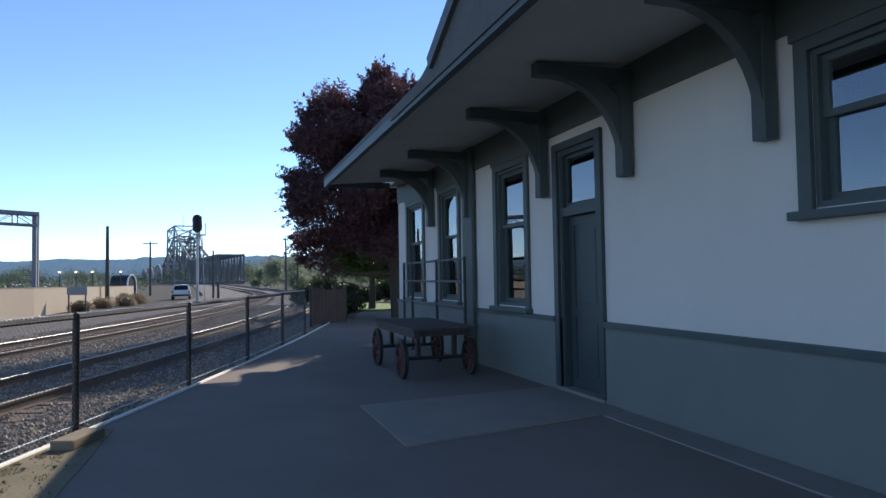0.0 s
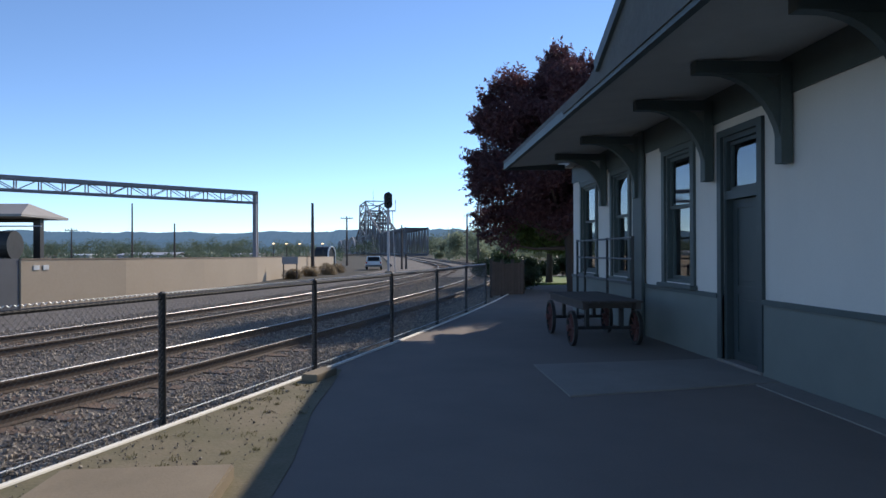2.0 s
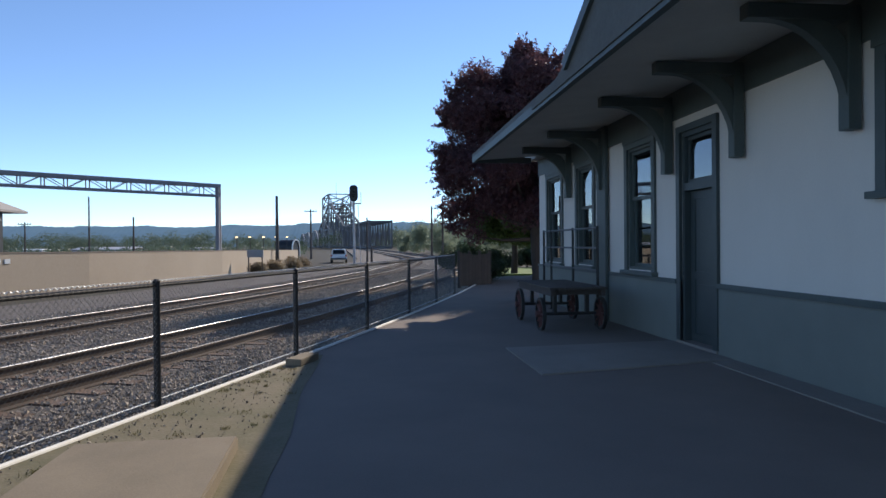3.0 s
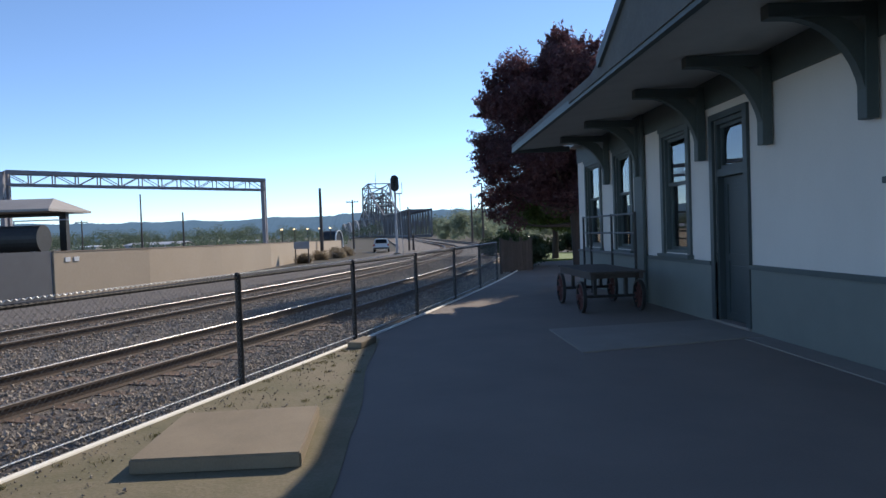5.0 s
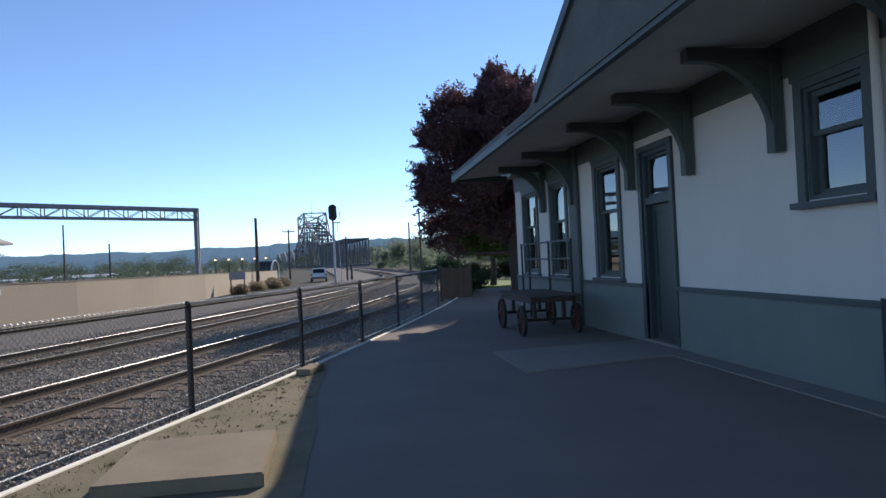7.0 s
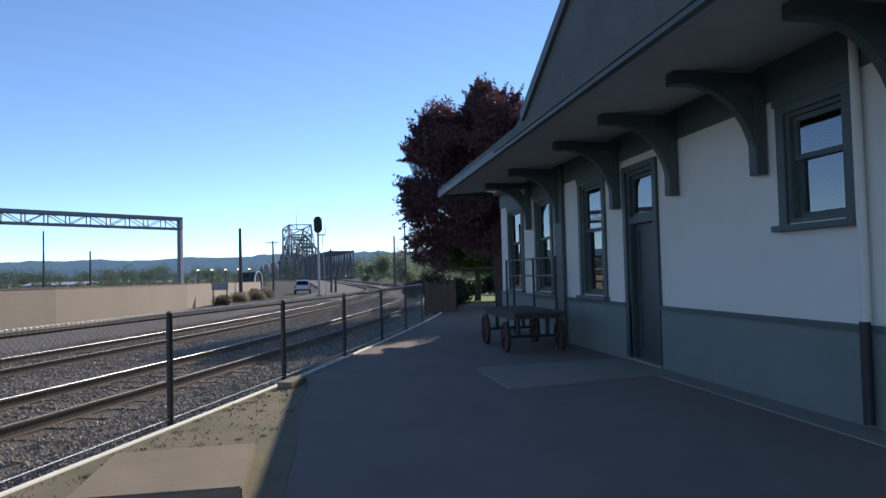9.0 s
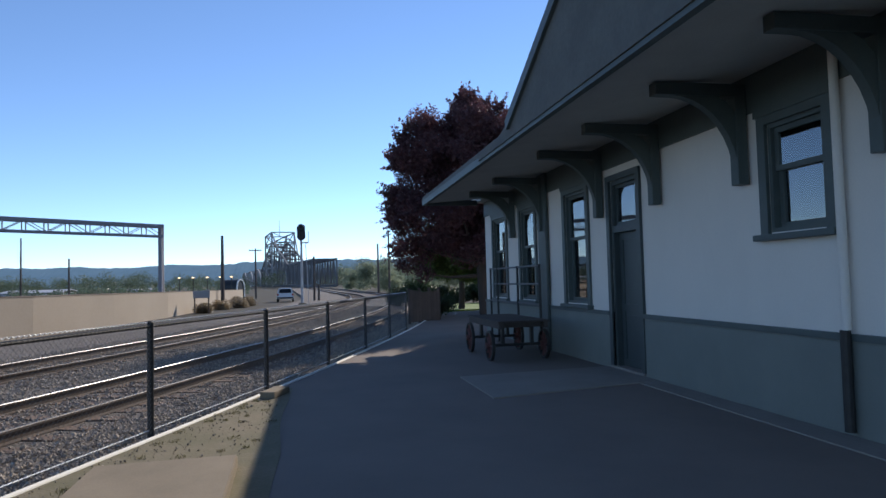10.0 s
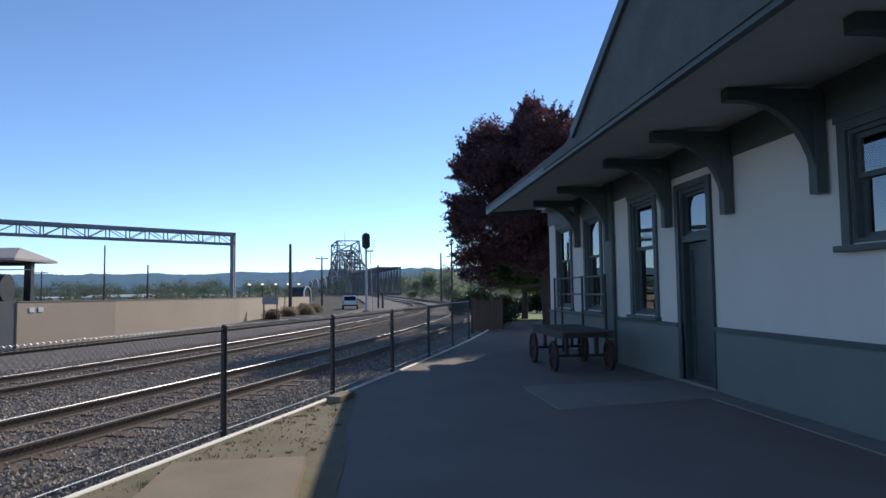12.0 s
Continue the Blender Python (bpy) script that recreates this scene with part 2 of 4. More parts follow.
def sweep(bm, points, profile):
    """A profile of (side, z) points along a level path."""
    rings = []
    k = len(points)
    for i, p in enumerate(points):
        a, b = Vector(points[max(i - 1, 0)]), Vector(points[min(i + 1, k - 1)])
        d = (b - a).normalized()
        side = Vector((d.y, -d.x))
        rings.append([bm.verts.new((p[0] + side.x * s, p[1] + side.y * s, z)) for s, z in profile])
    m = len(profile)
    for r, q in zip(rings, rings[1:]):
        for i in range(m):
            bm.faces.new((r[i], r[(i + 1) % m], q[(i + 1) % m], q[i]))
    bm.faces.new(rings[0][::-1])
    bm.faces.new(rings[-1])


def finish(bm, name, material, smooth=False):
    bmesh.ops.recalc_face_normals(bm, faces=bm.faces[:])
    me = bpy.data.meshes.new(name)
    bm.to_mesh(me)
    bm.free()
    me.materials.append(material)
    if smooth:
        for p in me.polygons:
            p.use_smooth = True
    return me


def thing(name, bm, material, label, category, group="", kind="", smooth=False):
    return tagged(new(name, finish(bm, name, material, smooth)), label, category, group, kind)


def part(name, bm, material, parent, label="", smooth=False):
    ob = new(name, finish(bm, name, material, smooth))
    ob.parent = parent
    return tagged(ob, label)


def share(name, me, parent, m=None):
    ob = new(name, me)
    ob.parent = parent
    if m is not None:
        ob.matrix_basis = m
    return ob


def base(name, label, category, x=0, y=0, z=0, rz=0, group="", kind=""):
    ob = new(name)
    ob.matrix_basis = pose(x, y, z, 0, 0, rz)
    return tagged(ob, label, category, group, kind)


# ---- the line of the fence and the tracks, bending to the west ----
HEAD, BEND, RADIUS = radians(20.5), 0.0, 210.0
FX, FY = -6.944, -1.665


def along(s, off=0.0):
    """The point s metres along the fence line from its first post and off metres to its track side, and the heading there."""
    dx, dy = math.sin(HEAD), math.cos(HEAD)
    if s <= BEND:
        x, y, h = FX + dx * s, FY + dy * s, HEAD
    else:
        h = max(HEAD - (s - BEND) / RADIUS, radians(-2.8))
        run = s - BEND - (HEAD - h) * RADIUS
        cx, cy = FX + dx * BEND - dy * RADIUS, FY + dy * BEND + dx * RADIUS
        x, y = cx + math.cos(h) * RADIUS + math.sin(h) * run, cy - math.sin(h) * RADIUS + math.cos(h) * run
    return x - math.cos(h) * off, y + math.sin(h) * off, h


def line(s0, s1, off, step=2.0):
    k = max(int((s1 - s0) / step), 1)
    return [along(s0 + (s1 - s0) * i / k, off)[:2] for i in range(k + 1)]


# ---- ground ----
def build_ground():
    bm = bmesh.new()
    vs = [bm.verts.new(p) for p in ((-3200, -400, -0.42), (3200, -400, -0.42), (3200, 3600, -0.42), (-3200, 3600, -0.42))]
    bm.faces.new(vs)
    thing("ground", bm, M_GROUND, "dry brown and green open ground", "ground", kind="structure")
    bm = bmesh.new()
    edge = line(-15, 26, -0.2)
    prism(bm, [(9, -16), (9, 24.5)] + edge[::-1] + [(-13, -16)], -0.4, 0.0)
    thing("pavement", bm, M_ASPHALT, "dark worn asphalt platform beside the depot", "pavement", kind="structure")
    bm = bmesh.new()
    left = line(-14, 3.0, -0.2, 0.5)
    right = [(-5.5 + 0.12 * noise.noise((i * 0.31, 2.2, 0)), -15.0 + 0.5 * i) for i in range(33)]
    prism(bm, left + right[::-1], -0.02, 0.006)
    thing("verge", bm, M_DIRT, "strip of bare dirt and moss along the kerb", "ground", kind="structure")
    bm = bmesh.new()
    left, right = line(-30, 320, 13.0, 4), line(-30, 320, 0.0, 4)
    prism(bm, left + right[::-1], -0.41, -0.163)
    thing("track_bed", bm, M_BALLAST, "bed of grey-brown crushed rock under the tracks", "ballast", kind="structure")
    bm = bmesh.new()
    sweep(bm, line(-15, 26, -0.2), [(-0.036, -0.3), (-0.036, 0.004), (-0.03, 0.018), (-0.016, 0.025), (0, 0.027), (0.016, 0.025), (0.03, 0.018), (0.036, 0.004), (0.036, -0.3)])
    thing("kerb", bm, M_KERB, "narrow pale painted concrete kerb at the platform edge", "kerb", kind="structure")
    bm = bmesh.new()
    prism(bm, [(0.5, 26.0), (40, 26.0), (40, 35.5), (1.5, 35.5)], -0.3, -0.04)
    thing("lawn", bm, M_GRASS, "sunlit green lawn beyond the trees", "lawn", kind="structure")


build_ground()


def build_slabs():
    bm = bmesh.new()
    outline = [(-7.0, -3.41), (-5.82, -3.36), (-5.77, -4.64), (-6.97, -4.63)]
    prism(bm, outline, 0.0, 0.115)
    bmesh.ops.bevel(bm, geom=bm.edges[:], offset=0.012, segments=2, affect="EDGES")
    thing("concrete_slab", bm, M_CONCRETE, "thick tan concrete slab lying on the dirt verge", "slab")
    bm = bmesh.new()
    x, y, h = along(2.35, -0.42)
    bevel_box(bm, -0.10, 0.12, -0.26, 0.3, 0.0, 0.10, 0.02, pose(x, y, 0.0, 0, 0, -math.degrees(h)))
    thing("concrete_block", bm, M_CONCRETE, "short concrete block against the kerb", "block")
    bm = bmesh.new()
    prism(bm, [(-2.8, 1.15), (-0.04, 1.45), (-0.04, -0.3), (-2.78, -0.9)], -0.02, 0.02)
    thing("door_slab", bm, M_SLAB, "pale concrete apron in front of the depot door", "slab", kind="structure")
    bm = bmesh.new()
    prism(bm, [(-0.4, -0.42), (-0.04, -0.32), (-0.04, -14.8), (-0.5, -14.8), (-0.42, -4.0)], -0.02, 0.016)
    thing("wall_apron", bm, M_SLAB, "worn concrete strip along the foot of the wall", "pavement", kind="structure")
    # pebbles and crumbs on the verge
    rng = np.random.default_rng(8)
    verts, faces = [], []
    octa = np.array([(1, 0, 0), (-1, 0, 0), (0, 1, 0), (0, -1, 0), (0, 0, 1), (0, 0, -1)], float)
    tris = ((0, 2, 4), (2, 1, 4), (1, 3, 4), (3, 0, 4), (2, 0, 5), (1, 2, 5), (3, 1, 5), (0, 3, 5))
    for i in range(1000):
        x, y, h = along(rng.uniform(-4.5, 3.0), -0.3 - 1.2 * rng.random() ** 1.5)
        if x > -5.6:
            continue
        r = rng.uniform(0.004, 0.011) if rng.random() < 0.95 else rng.uniform(0.012, 0.025)
        v = octa * rng.uniform(0.6, 1.2, (6, 1)) * r
        v = v @ np.array(Euler(tuple(rng.uniform(0, 6.3, 3))).to_matrix()).T + (x, y, 0.012 + r * 0.4)
        k = len(verts)
        verts.extend(map(tuple, v))
        faces.extend(tuple(k + q for q in f) for f in tris)
    me = bpy.data.meshes.new("verge_pebbles")
    me.from_pydata(verts, [], faces)
    me.materials.append(M_STONE)
    tagged(new("verge_pebbles", me), "scattered pebbles and crumbs of earth on the verge", "pebbles", kind="stuff")
    root = base("verge_moss", "low tufts of dry grass and moss on the verge", "grass", kind="stuff")
    spots = []
    for i in range(55):
        x, y, h = along(rng.uniform(-4.5, 2.6), -0.32 - 1.2 * rng.random() ** 1.3)
        if x > -5.65:
            continue
        spots.append((x, y, 0.016, rng.uniform(0.03, 0.10)))
    pts, fc = [], []
    for x, y, z, r in spots:
        for k in range(26):
            a, d = rng.uniform(0, 6.283), r * math.sqrt(rng.random())
            px, py, t = x + math.cos(a) * d, y + math.sin(a) * d, rng.uniform(0, 6.283)
            hgt, w = rng.uniform(0.008, 0.03), 0.004
            b = len(pts)
            pts += [(px - w * math.cos(t), py - w * math.sin(t), z - 0.01), (px + w * math.cos(t), py + w * math.sin(t), z - 0.01),
                    (px + rng.uniform(-0.02, 0.02), py + rng.uniform(-0.02, 0.02), z + hgt)]
            fc.append((b, b + 1, b + 2))
    me = bpy.data.meshes.new("blades")
    me.from_pydata(pts, [], fc)
    me.materials.append(M_MOSS)
    new("blades", me).parent = root


build_slabs()
# ---- depot ----
Y_NEAR, Y_FAR, WALL_TOP = -15.0, 9.95, 3.95
DADO = 0.985
# openings along the wall: y0, y1, z0, z1
OPENINGS = {"near": (-3.80, -2.93, 2.06, 3.30), "door": (0.20, 1.19, 0.06, 3.26), "third": (2.25, 3.33, 1.09, 3.30),
            "fourth": (5.29, 6.38, 1.09, 3.30), "fifth": (7.69, 8.98, 1.09, 3.30), "rear": (-9.3, -8.4, 2.06, 3.30)}


def build_wall():
    cuts = sorted(OPENINGS.values())
    bm, dado = bmesh.new(), bmesh.new()
    y = Y_NEAR
    for y0, y1, z0, z1 in cuts:
        box(bm, 0, 0.28, y, y0, DADO, WALL_TOP)
        if z0 > DADO:
            box(bm, 0, 0.28, y0, y1, DADO, z0)
        box(bm, 0, 0.28, y0, y1, z1, WALL_TOP)
        if z0 > 0.5:
            box(dado, -0.03, 0.28, y, y1, -0.05, DADO)
        else:
            box(dado, -0.03, 0.28, y, y0, -0.05, DADO)
        y = y1
    box(bm, 0, 0.28, y, Y_FAR, DADO, WALL_TOP)
    box(dado, -0.03, 0.28, y, Y_FAR, -0.05, DADO)
    wall = thing("wall_west", bm, M_WALL, "off-white rendered depot wall in shade", "wall", kind="structure")
    part("dado", dado, M_DADO, wall, "dark green painted lower band")
    cap = bmesh.new()
    for y0, y1 in ((Y_NEAR, 0.07), (1.32, 4.3), (4.85, Y_FAR)):
        box(cap, -0.06, 0.0, y0, y1, DADO - 0.055, DADO + 0.012)
    part("dado_rail", cap, M_TRIM, wall, "dark green moulding over the band")
    fr = bmesh.new()
    box(fr, -0.03, 0.0, Y_NEAR, Y_FAR, 3.5, WALL_TOP - 0.002)
    part("frieze", fr, M_TRIM, wall, "dark green board under the soffit")
    # other walls, and an added unseen floor, ceiling and partition, close the dark rooms
    bm = bmesh.new()
    box(bm, 0.28, 11, Y_FAR - 0.28, Y_FAR, -0.05, WALL_TOP)
    thing("wall_north", bm, M_WALL, "rendered end wall of the depot", "wall", kind="structure")
    bm = bmesh.new()
    box(bm, 0.28, 11, Y_NEAR, Y_NEAR + 0.28, -0.05, WALL_TOP)
    thing("wall_south", bm, M_WALL, "rendered end wall of the depot", "wall", kind="structure")
    bm = bmesh.new()
    box(bm, 10.72, 11, Y_NEAR + 0.28, Y_FAR - 0.28, -0.05, WALL_TOP)
    thing("wall_east", bm, M_WALL, "rendered rear wall of the depot", "wall", kind="structure")
    bm = bmesh.new()
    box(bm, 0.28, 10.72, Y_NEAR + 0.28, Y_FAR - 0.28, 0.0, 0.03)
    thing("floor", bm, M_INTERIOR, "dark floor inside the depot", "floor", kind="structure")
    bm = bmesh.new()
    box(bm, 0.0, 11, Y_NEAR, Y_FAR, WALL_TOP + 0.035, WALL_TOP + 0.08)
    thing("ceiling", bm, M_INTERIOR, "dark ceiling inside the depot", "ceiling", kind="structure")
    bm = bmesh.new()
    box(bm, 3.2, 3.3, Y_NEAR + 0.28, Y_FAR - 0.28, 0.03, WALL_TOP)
    thing("wall_inner", bm, M_INTERIOR, "dark partition added behind the windows", "wall", kind="structure")


def frame_rect(bm, x0, x1, y0, y1, z0, z1, w):
    box(bm, x0, x1, y0, y0 + w, z0, z1)
    box(bm, x0, x1, y1 - w, y1, z0, z1)
    box(bm, x0, x1, y0 + w, y1 - w, z0, z0 + w)
    box(bm, x0, x1, y0 + w, y1 - w, z1 - w, z1)


def build_window(name, key):
    y0, y1, z0, z1 = OPENINGS[key]
    root = base(name, "tall dark green sash window with reflecting panes", "window", 0, y0, z0, kind="structure")
    w, h = y1 - y0, z1 - z0
    c = 0.13
    bm = bmesh.new()
    box(bm, -0.045, 0.0, -c, 0.0, -0.02, h + 0.1)
    box(bm, -0.045, 0.0, w, w + c, -0.02, h + 0.1)
    box(bm, -0.06, 0.0, -c - 0.03, w + c + 0.03, h + 0.1, h + 0.19) if z1 < 3.4 else None
    box(bm, -0.045, 0.0, 0.0, w, h, h + 0.1)
    part("casing", bm, M_TRIM, root)
    bm = bmesh.new()
    frame_rect(bm, 0.003, 0.16, 0.0, w, 0.0, h, 0.05)
    part("window_frame", bm, M_TRIM, root)
    bm = bmesh.new()
    bevel_box(bm, -0.12, 0.04, -c - 0.05, w + c + 0.05, -0.09, -0.02, 0.012)
    part("sill", bm, M_TRIM, root)
    mid = h * 0.585
    for nm, za, zb, xa in (("upper_sash", mid - 0.03, h - 0.05, 0.05), ("lower_sash", 0.05, mid + 0.03, 0.09)):
        bm = bmesh.new()
        frame_rect(bm, xa, xa + 0.04, 0.05, w - 0.05, za, zb, 0.06)
        sash = part(nm, bm, M_TRIM, root)
        bm = bmesh.new()
        box(bm, xa + 0.016, xa + 0.022, 0.105, w - 0.105, za + 0.055, zb - 0.055)
        g = part("pane", bm, M_GLASS, sash, "clear glass")
        g.visible_shadow = False
    return root


def build_door():
    y0, y1, z0, z1 = OPENINGS["door"]
    root = base("door_1", "closed dark green panelled door under a glazed transom", "door", 0, y0, z0, kind="structure")
    w, h = y1 - y0, z1 - z0
    bm = bmesh.new()
    box(bm, -0.05, 0.0, -0.12, 0.0, 0.0, h + 0.1)
    box(bm, -0.05, 0.0, w, w + 0.12, 0.0, h + 0.1)
    box(bm, -0.05, 0.0, 0.0, w, h, h + 0.1)
    box(bm, 0.003, 0.2, 0.0, 0.07, 0.0, h)
    box(bm, 0.003, 0.2, w - 0.07, w, 0.0, h)
    box(bm, 0.003, 0.2, 0.07, w - 0.07, h - 0.07, h)
    box(bm, 0.003, 0.2, 0.07, w - 0.07, 2.30, 2.42)
    part("door_frame", bm, M_DOOR, root)
    ya, yb = 0.075, w - 0.075
    bm = bmesh.new()
    frame_rect(bm, 0.10, 0.145, ya, yb, 0.01, 2.29, 0.12)
    box(bm, 0.10, 0.145, ya + 0.12, yb - 0.12, 0.95, 1.07)
    for za, zb in ((0.13, 0.95), (1.07, 2.17)):
        box(bm, 0.115, 0.13, ya + 0.12, yb - 0.12, za, zb)
        bevel_box(bm, 0.104, 0.12, ya + 0.19, yb - 0.19, za + 0.07, zb - 0.07, 0.006)
    leaf = part("door_leaf", bm, M_DOOR, root)
    bm = bmesh.new()
    rod(bm, (0.05, ya + 0.06, 0.95), (0.05, ya + 0.06, 1.15), 0.012)
    rod(bm, (0.05, ya + 0.06, 0.97), (0.10, ya + 0.06, 0.97), 0.008)
    rod(bm, (0.05, ya + 0.06, 1.13), (0.10, ya + 0.06, 1.13), 0.008)
    part("handle", bm, M_IRON, leaf, "dark metal pull handle")
    bm = bmesh.new()
    bevel_box(bm, -0.06, 0.2, -0.1, w + 0.1, -0.06, 0.0, 0.01)
    part("threshold", bm, M_SLAB, root, "worn stone threshold")
    bm = bmesh.new()
    frame_rect(bm, 0.06, 0.10, 0.075, w - 0.075, 2.425, h - 0.075, 0.05)
    tr = part("transom", bm, M_DOOR, root)
    bm = bmesh.new()
    box(bm, 0.076, 0.082, 0.12, w - 0.12, 2.47, h - 0.12)
    g = part("pane", bm, M_GLASS, tr, "clear glass")
    g.visible_shadow = False


EAVE_X, EAVE_Z, EAVE_END = -2.1, 3.87, 8.9
RAKE_Y, RAKE_TOP_Y, RAKE_SLOPE = 0.42, -4.7, 0.495
FLARE_Y = 2.2


def build_roof():
    root = base("roof", "broad dark shingled depot roof with deep bracketed eaves", "roof", 0, 0, 0, kind="structure")
    rise = 0.42
    ridge_x = 5.6
    bm = bmesh.new()
    # main slopes: deep eave over the near block, shallow one over the far wing
    for ya, yb, xe in ((Y_NEAR - 1.0, EAVE_END, EAVE_X), (EAVE_END + 0.004, Y_FAR + 0.25, -0.35)):
        ze = EAVE_Z + 0.1 if xe < -1 else EAVE_Z + 0.28
        zr = ze + (ridge_x - xe) * rise
        xo = 2 * ridge_x - xe
        sec = [(xe, ze - 0.08), (xe, ze), (ridge_x, zr), (xo, ze), (xo, ze - 0.08), (ridge_x, zr - 0.14)]
        lo = [bm.verts.new((x, ya, z)) for x, z in sec]
        hi = [bm.verts.new((x, yb, z)) for x, z in sec]
        bm.faces.new(lo)
        bm.faces.new(hi[::-1])
        for i in range(6):
            j = (i + 1) % 6
            bm.faces.new((lo[j], lo[i], hi[i], hi[j]))
    part("roof_slope", bm, M_ROOF, root)
    # low gable over the near bays, facing the tracks
    bm = bmesh.new()
    half = RAKE_Y - RAKE_TOP_Y
    top = EAVE_Z + half * RAKE_SLOPE
    # the feet of the gable flare out gently along the eave
    right = [(FLARE_Y, EAVE_Z - 0.07), (FLARE_Y, EAVE_Z + 0.015), (RAKE_Y + 0.75, EAVE_Z + 0.05), (RAKE_Y + 0.25, EAVE_Z + 0.1), (RAKE_Y - 0.2, EAVE_Z + 0.22)]
    sec = right + [(RAKE_TOP_Y, top + 0.1)] + [(2 * RAKE_TOP_Y - y, z) for y, z in right[::-1]]
    clear = [(y, max(z, WALL_TOP + 0.06)) for y, z in sec]
    for outline, xa, xb in ((sec, EAVE_X - 0.02, EAVE_X + 0.08), (clear[1:-1], EAVE_X + 0.0801, ridge_x)):
        lo = [bm.verts.new((xa, y, z)) for y, z in outline]
        hi = [bm.verts.new((xb, y, z)) for y, z in outline]
        bm.faces.new(lo)
        bm.faces.new(hi[::-1])
        for i in range(len(lo)):
            j = (i + 1) % len(lo)
            bm.faces.new((lo[j], lo[i], hi[i], hi[j]))
    part("gable_roof", bm, M_ROOF, root, "low dark shingled gable")
    bm = bmesh.new()
    for sgn in (1, -1):
        a = (EAVE_X - 0.05, RAKE_TOP_Y + sgn * (half - 0.2), EAVE_Z + 0.13)
        b = (EAVE_X - 0.05, RAKE_TOP_Y, top + 0.01)
        beam(bm, a, b, 0.05, 0.16)
    part("barge_board", bm, M_TRIM, root, "dark green board along the gable edge")
    # soffit boards
    bm = bmesh.new()
    x = EAVE_X + 0.09
    while x < -0.02:
        fall = 0.075 * x + 0.01
        box(bm, x, x + 0.125, Y_NEAR - 0.95, EAVE_END - 0.06, WALL_TOP + fall, WALL_TOP + fall + 0.022)
        x += 0.128
    part("soffit", bm, M_SOFFIT, root, "grey boarded soffit")
    bm = bmesh.new()
    box(bm, EAVE_X, EAVE_X + 0.085, Y_NEAR - 1.0, EAVE_END, EAVE_Z - 0.13, EAVE_Z + 0.016)
    box(bm, EAVE_X + 0.085, -0.5, EAVE_END - 0.055, EAVE_END, EAVE_Z - 0.13, EAVE_Z + 0.016)
    part("fascia", bm, M_TRIM, root)
    bm = bmesh.new()
    box(bm, -0.35, 0.0, EAVE_END + 0.01, Y_FAR + 0.2, WALL_TOP + 0.003, WALL_TOP + 0.03)
    box(bm, -0.37, -0.3505, EAVE_END + 0.01, Y_FAR + 0.2, WALL_TOP - 0.05, EAVE_Z + 0.27)
    part("wing_soffit", bm, M_SOFFIT, root, "shallow boarded soffit")


def build_bracket(y, reach=0.95, foot=2.66):
    """A curved wooden knee bracket from the wall to the soffit."""
    root = base("eave_bracket", "curved dark green wooden bracket holding the eave", "bracket", 0, y, 0, group="eave brackets")
    top = WALL_TOP - 0.085
    bm = bmesh.new()
    bevel_box(bm, -0.17, -0.032, -0.075, 0.075, foot, top, 0.012)
    part("wall_post", bm, M_TRIM, root)
    bm = bmesh.new()
    bevel_box(bm, -reach - 0.25, -0.155, -0.075, 0.075, top - 0.15, top, 0.012)
    part("arm", bm, M_TRIM, root)
    bm = bmesh.new()
    n = 9
    pts = []
    for i in range(n + 1):
        a = math.pi / 2 * i / n
        pts.append((-0.15 - (reach - 0.1) * (1 - math.cos(a)), foot + 0.12 + (top - 0.15 - foot - 0.12) * math.sin(a)))
    inner = [(min(p[0] + 0.16, -0.151), min(p[1] + 0.16, top - 0.151)) for p in pts]
    a0 = [bm.verts.new((x, -0.055, z)) for x, z in pts]
    a1 = [bm.verts.new((x, 0.055, z)) for x, z in pts]
    b0 = [bm.verts.new((x, -0.055, z)) for x, z in inner]
    b1 = [bm.verts.new((x, 0.055, z)) for x, z in inner]
    for i in range(n):
        bm.faces.new((a0[i], a0[i + 1], a1[i + 1], a1[i]))
        bm.faces.new((b0[i], b1[i], b1[i + 1], b0[i + 1]))
        bm.faces.new((a0[i], b0[i], b0[i + 1], a0[i + 1]))
        bm.faces.new((a1[i], a1[i + 1], b1[i + 1], b1[i]))
    part("brace", bm, M_TRIM, root)
    return root


def build_downspout(y, x=-0.07):
    root = base("downspout", "pale painted rain pipe fixed to the wall", "downspout", x, y, 0)
    bm = bmesh.new()
    rod(bm, (0, 0, DADO + 0.05), (0, 0, WALL_TOP - 0.01), 0.045, n=12)
    part("upper_pipe", bm, M_WALL, root, smooth=False)
    bm = bmesh.new()
    rod(bm, (-0.02, 0, 0.06), (-0.02, 0, DADO + 0.05), 0.05, n=12)
    part("lower_pipe", bm, M_IRON, root, "dark lower pipe")
    return root


build_wall()
build_window("window_1", "near")
build_window("window_2", "third")
build_window("window_3", "fourth")
build_window("window_4", "fifth")
build_window("window_5", "rear")
build_door()
build_roof()
first = build_bracket(-2.55)
for y in (-0.515, 1.51, 4.575, 6.85, -4.58, -6.61, -10.0):
    copy_thing(first, pose(0, y, 0))
build_downspout(-4.02)
bm = bmesh.new()
bevel_box(bm, -0.1, -0.031, 4.32, 4.83, 0.0, WALL_TOP - 0.006, 0.02)
thing("pilaster", bm, M_TRIM, "dark green pilaster where the wing begins", "pilaster", kind="structure")

# ---- fence ----
POST, BAY, TOPZ = 0.0, 3.05, 1.22


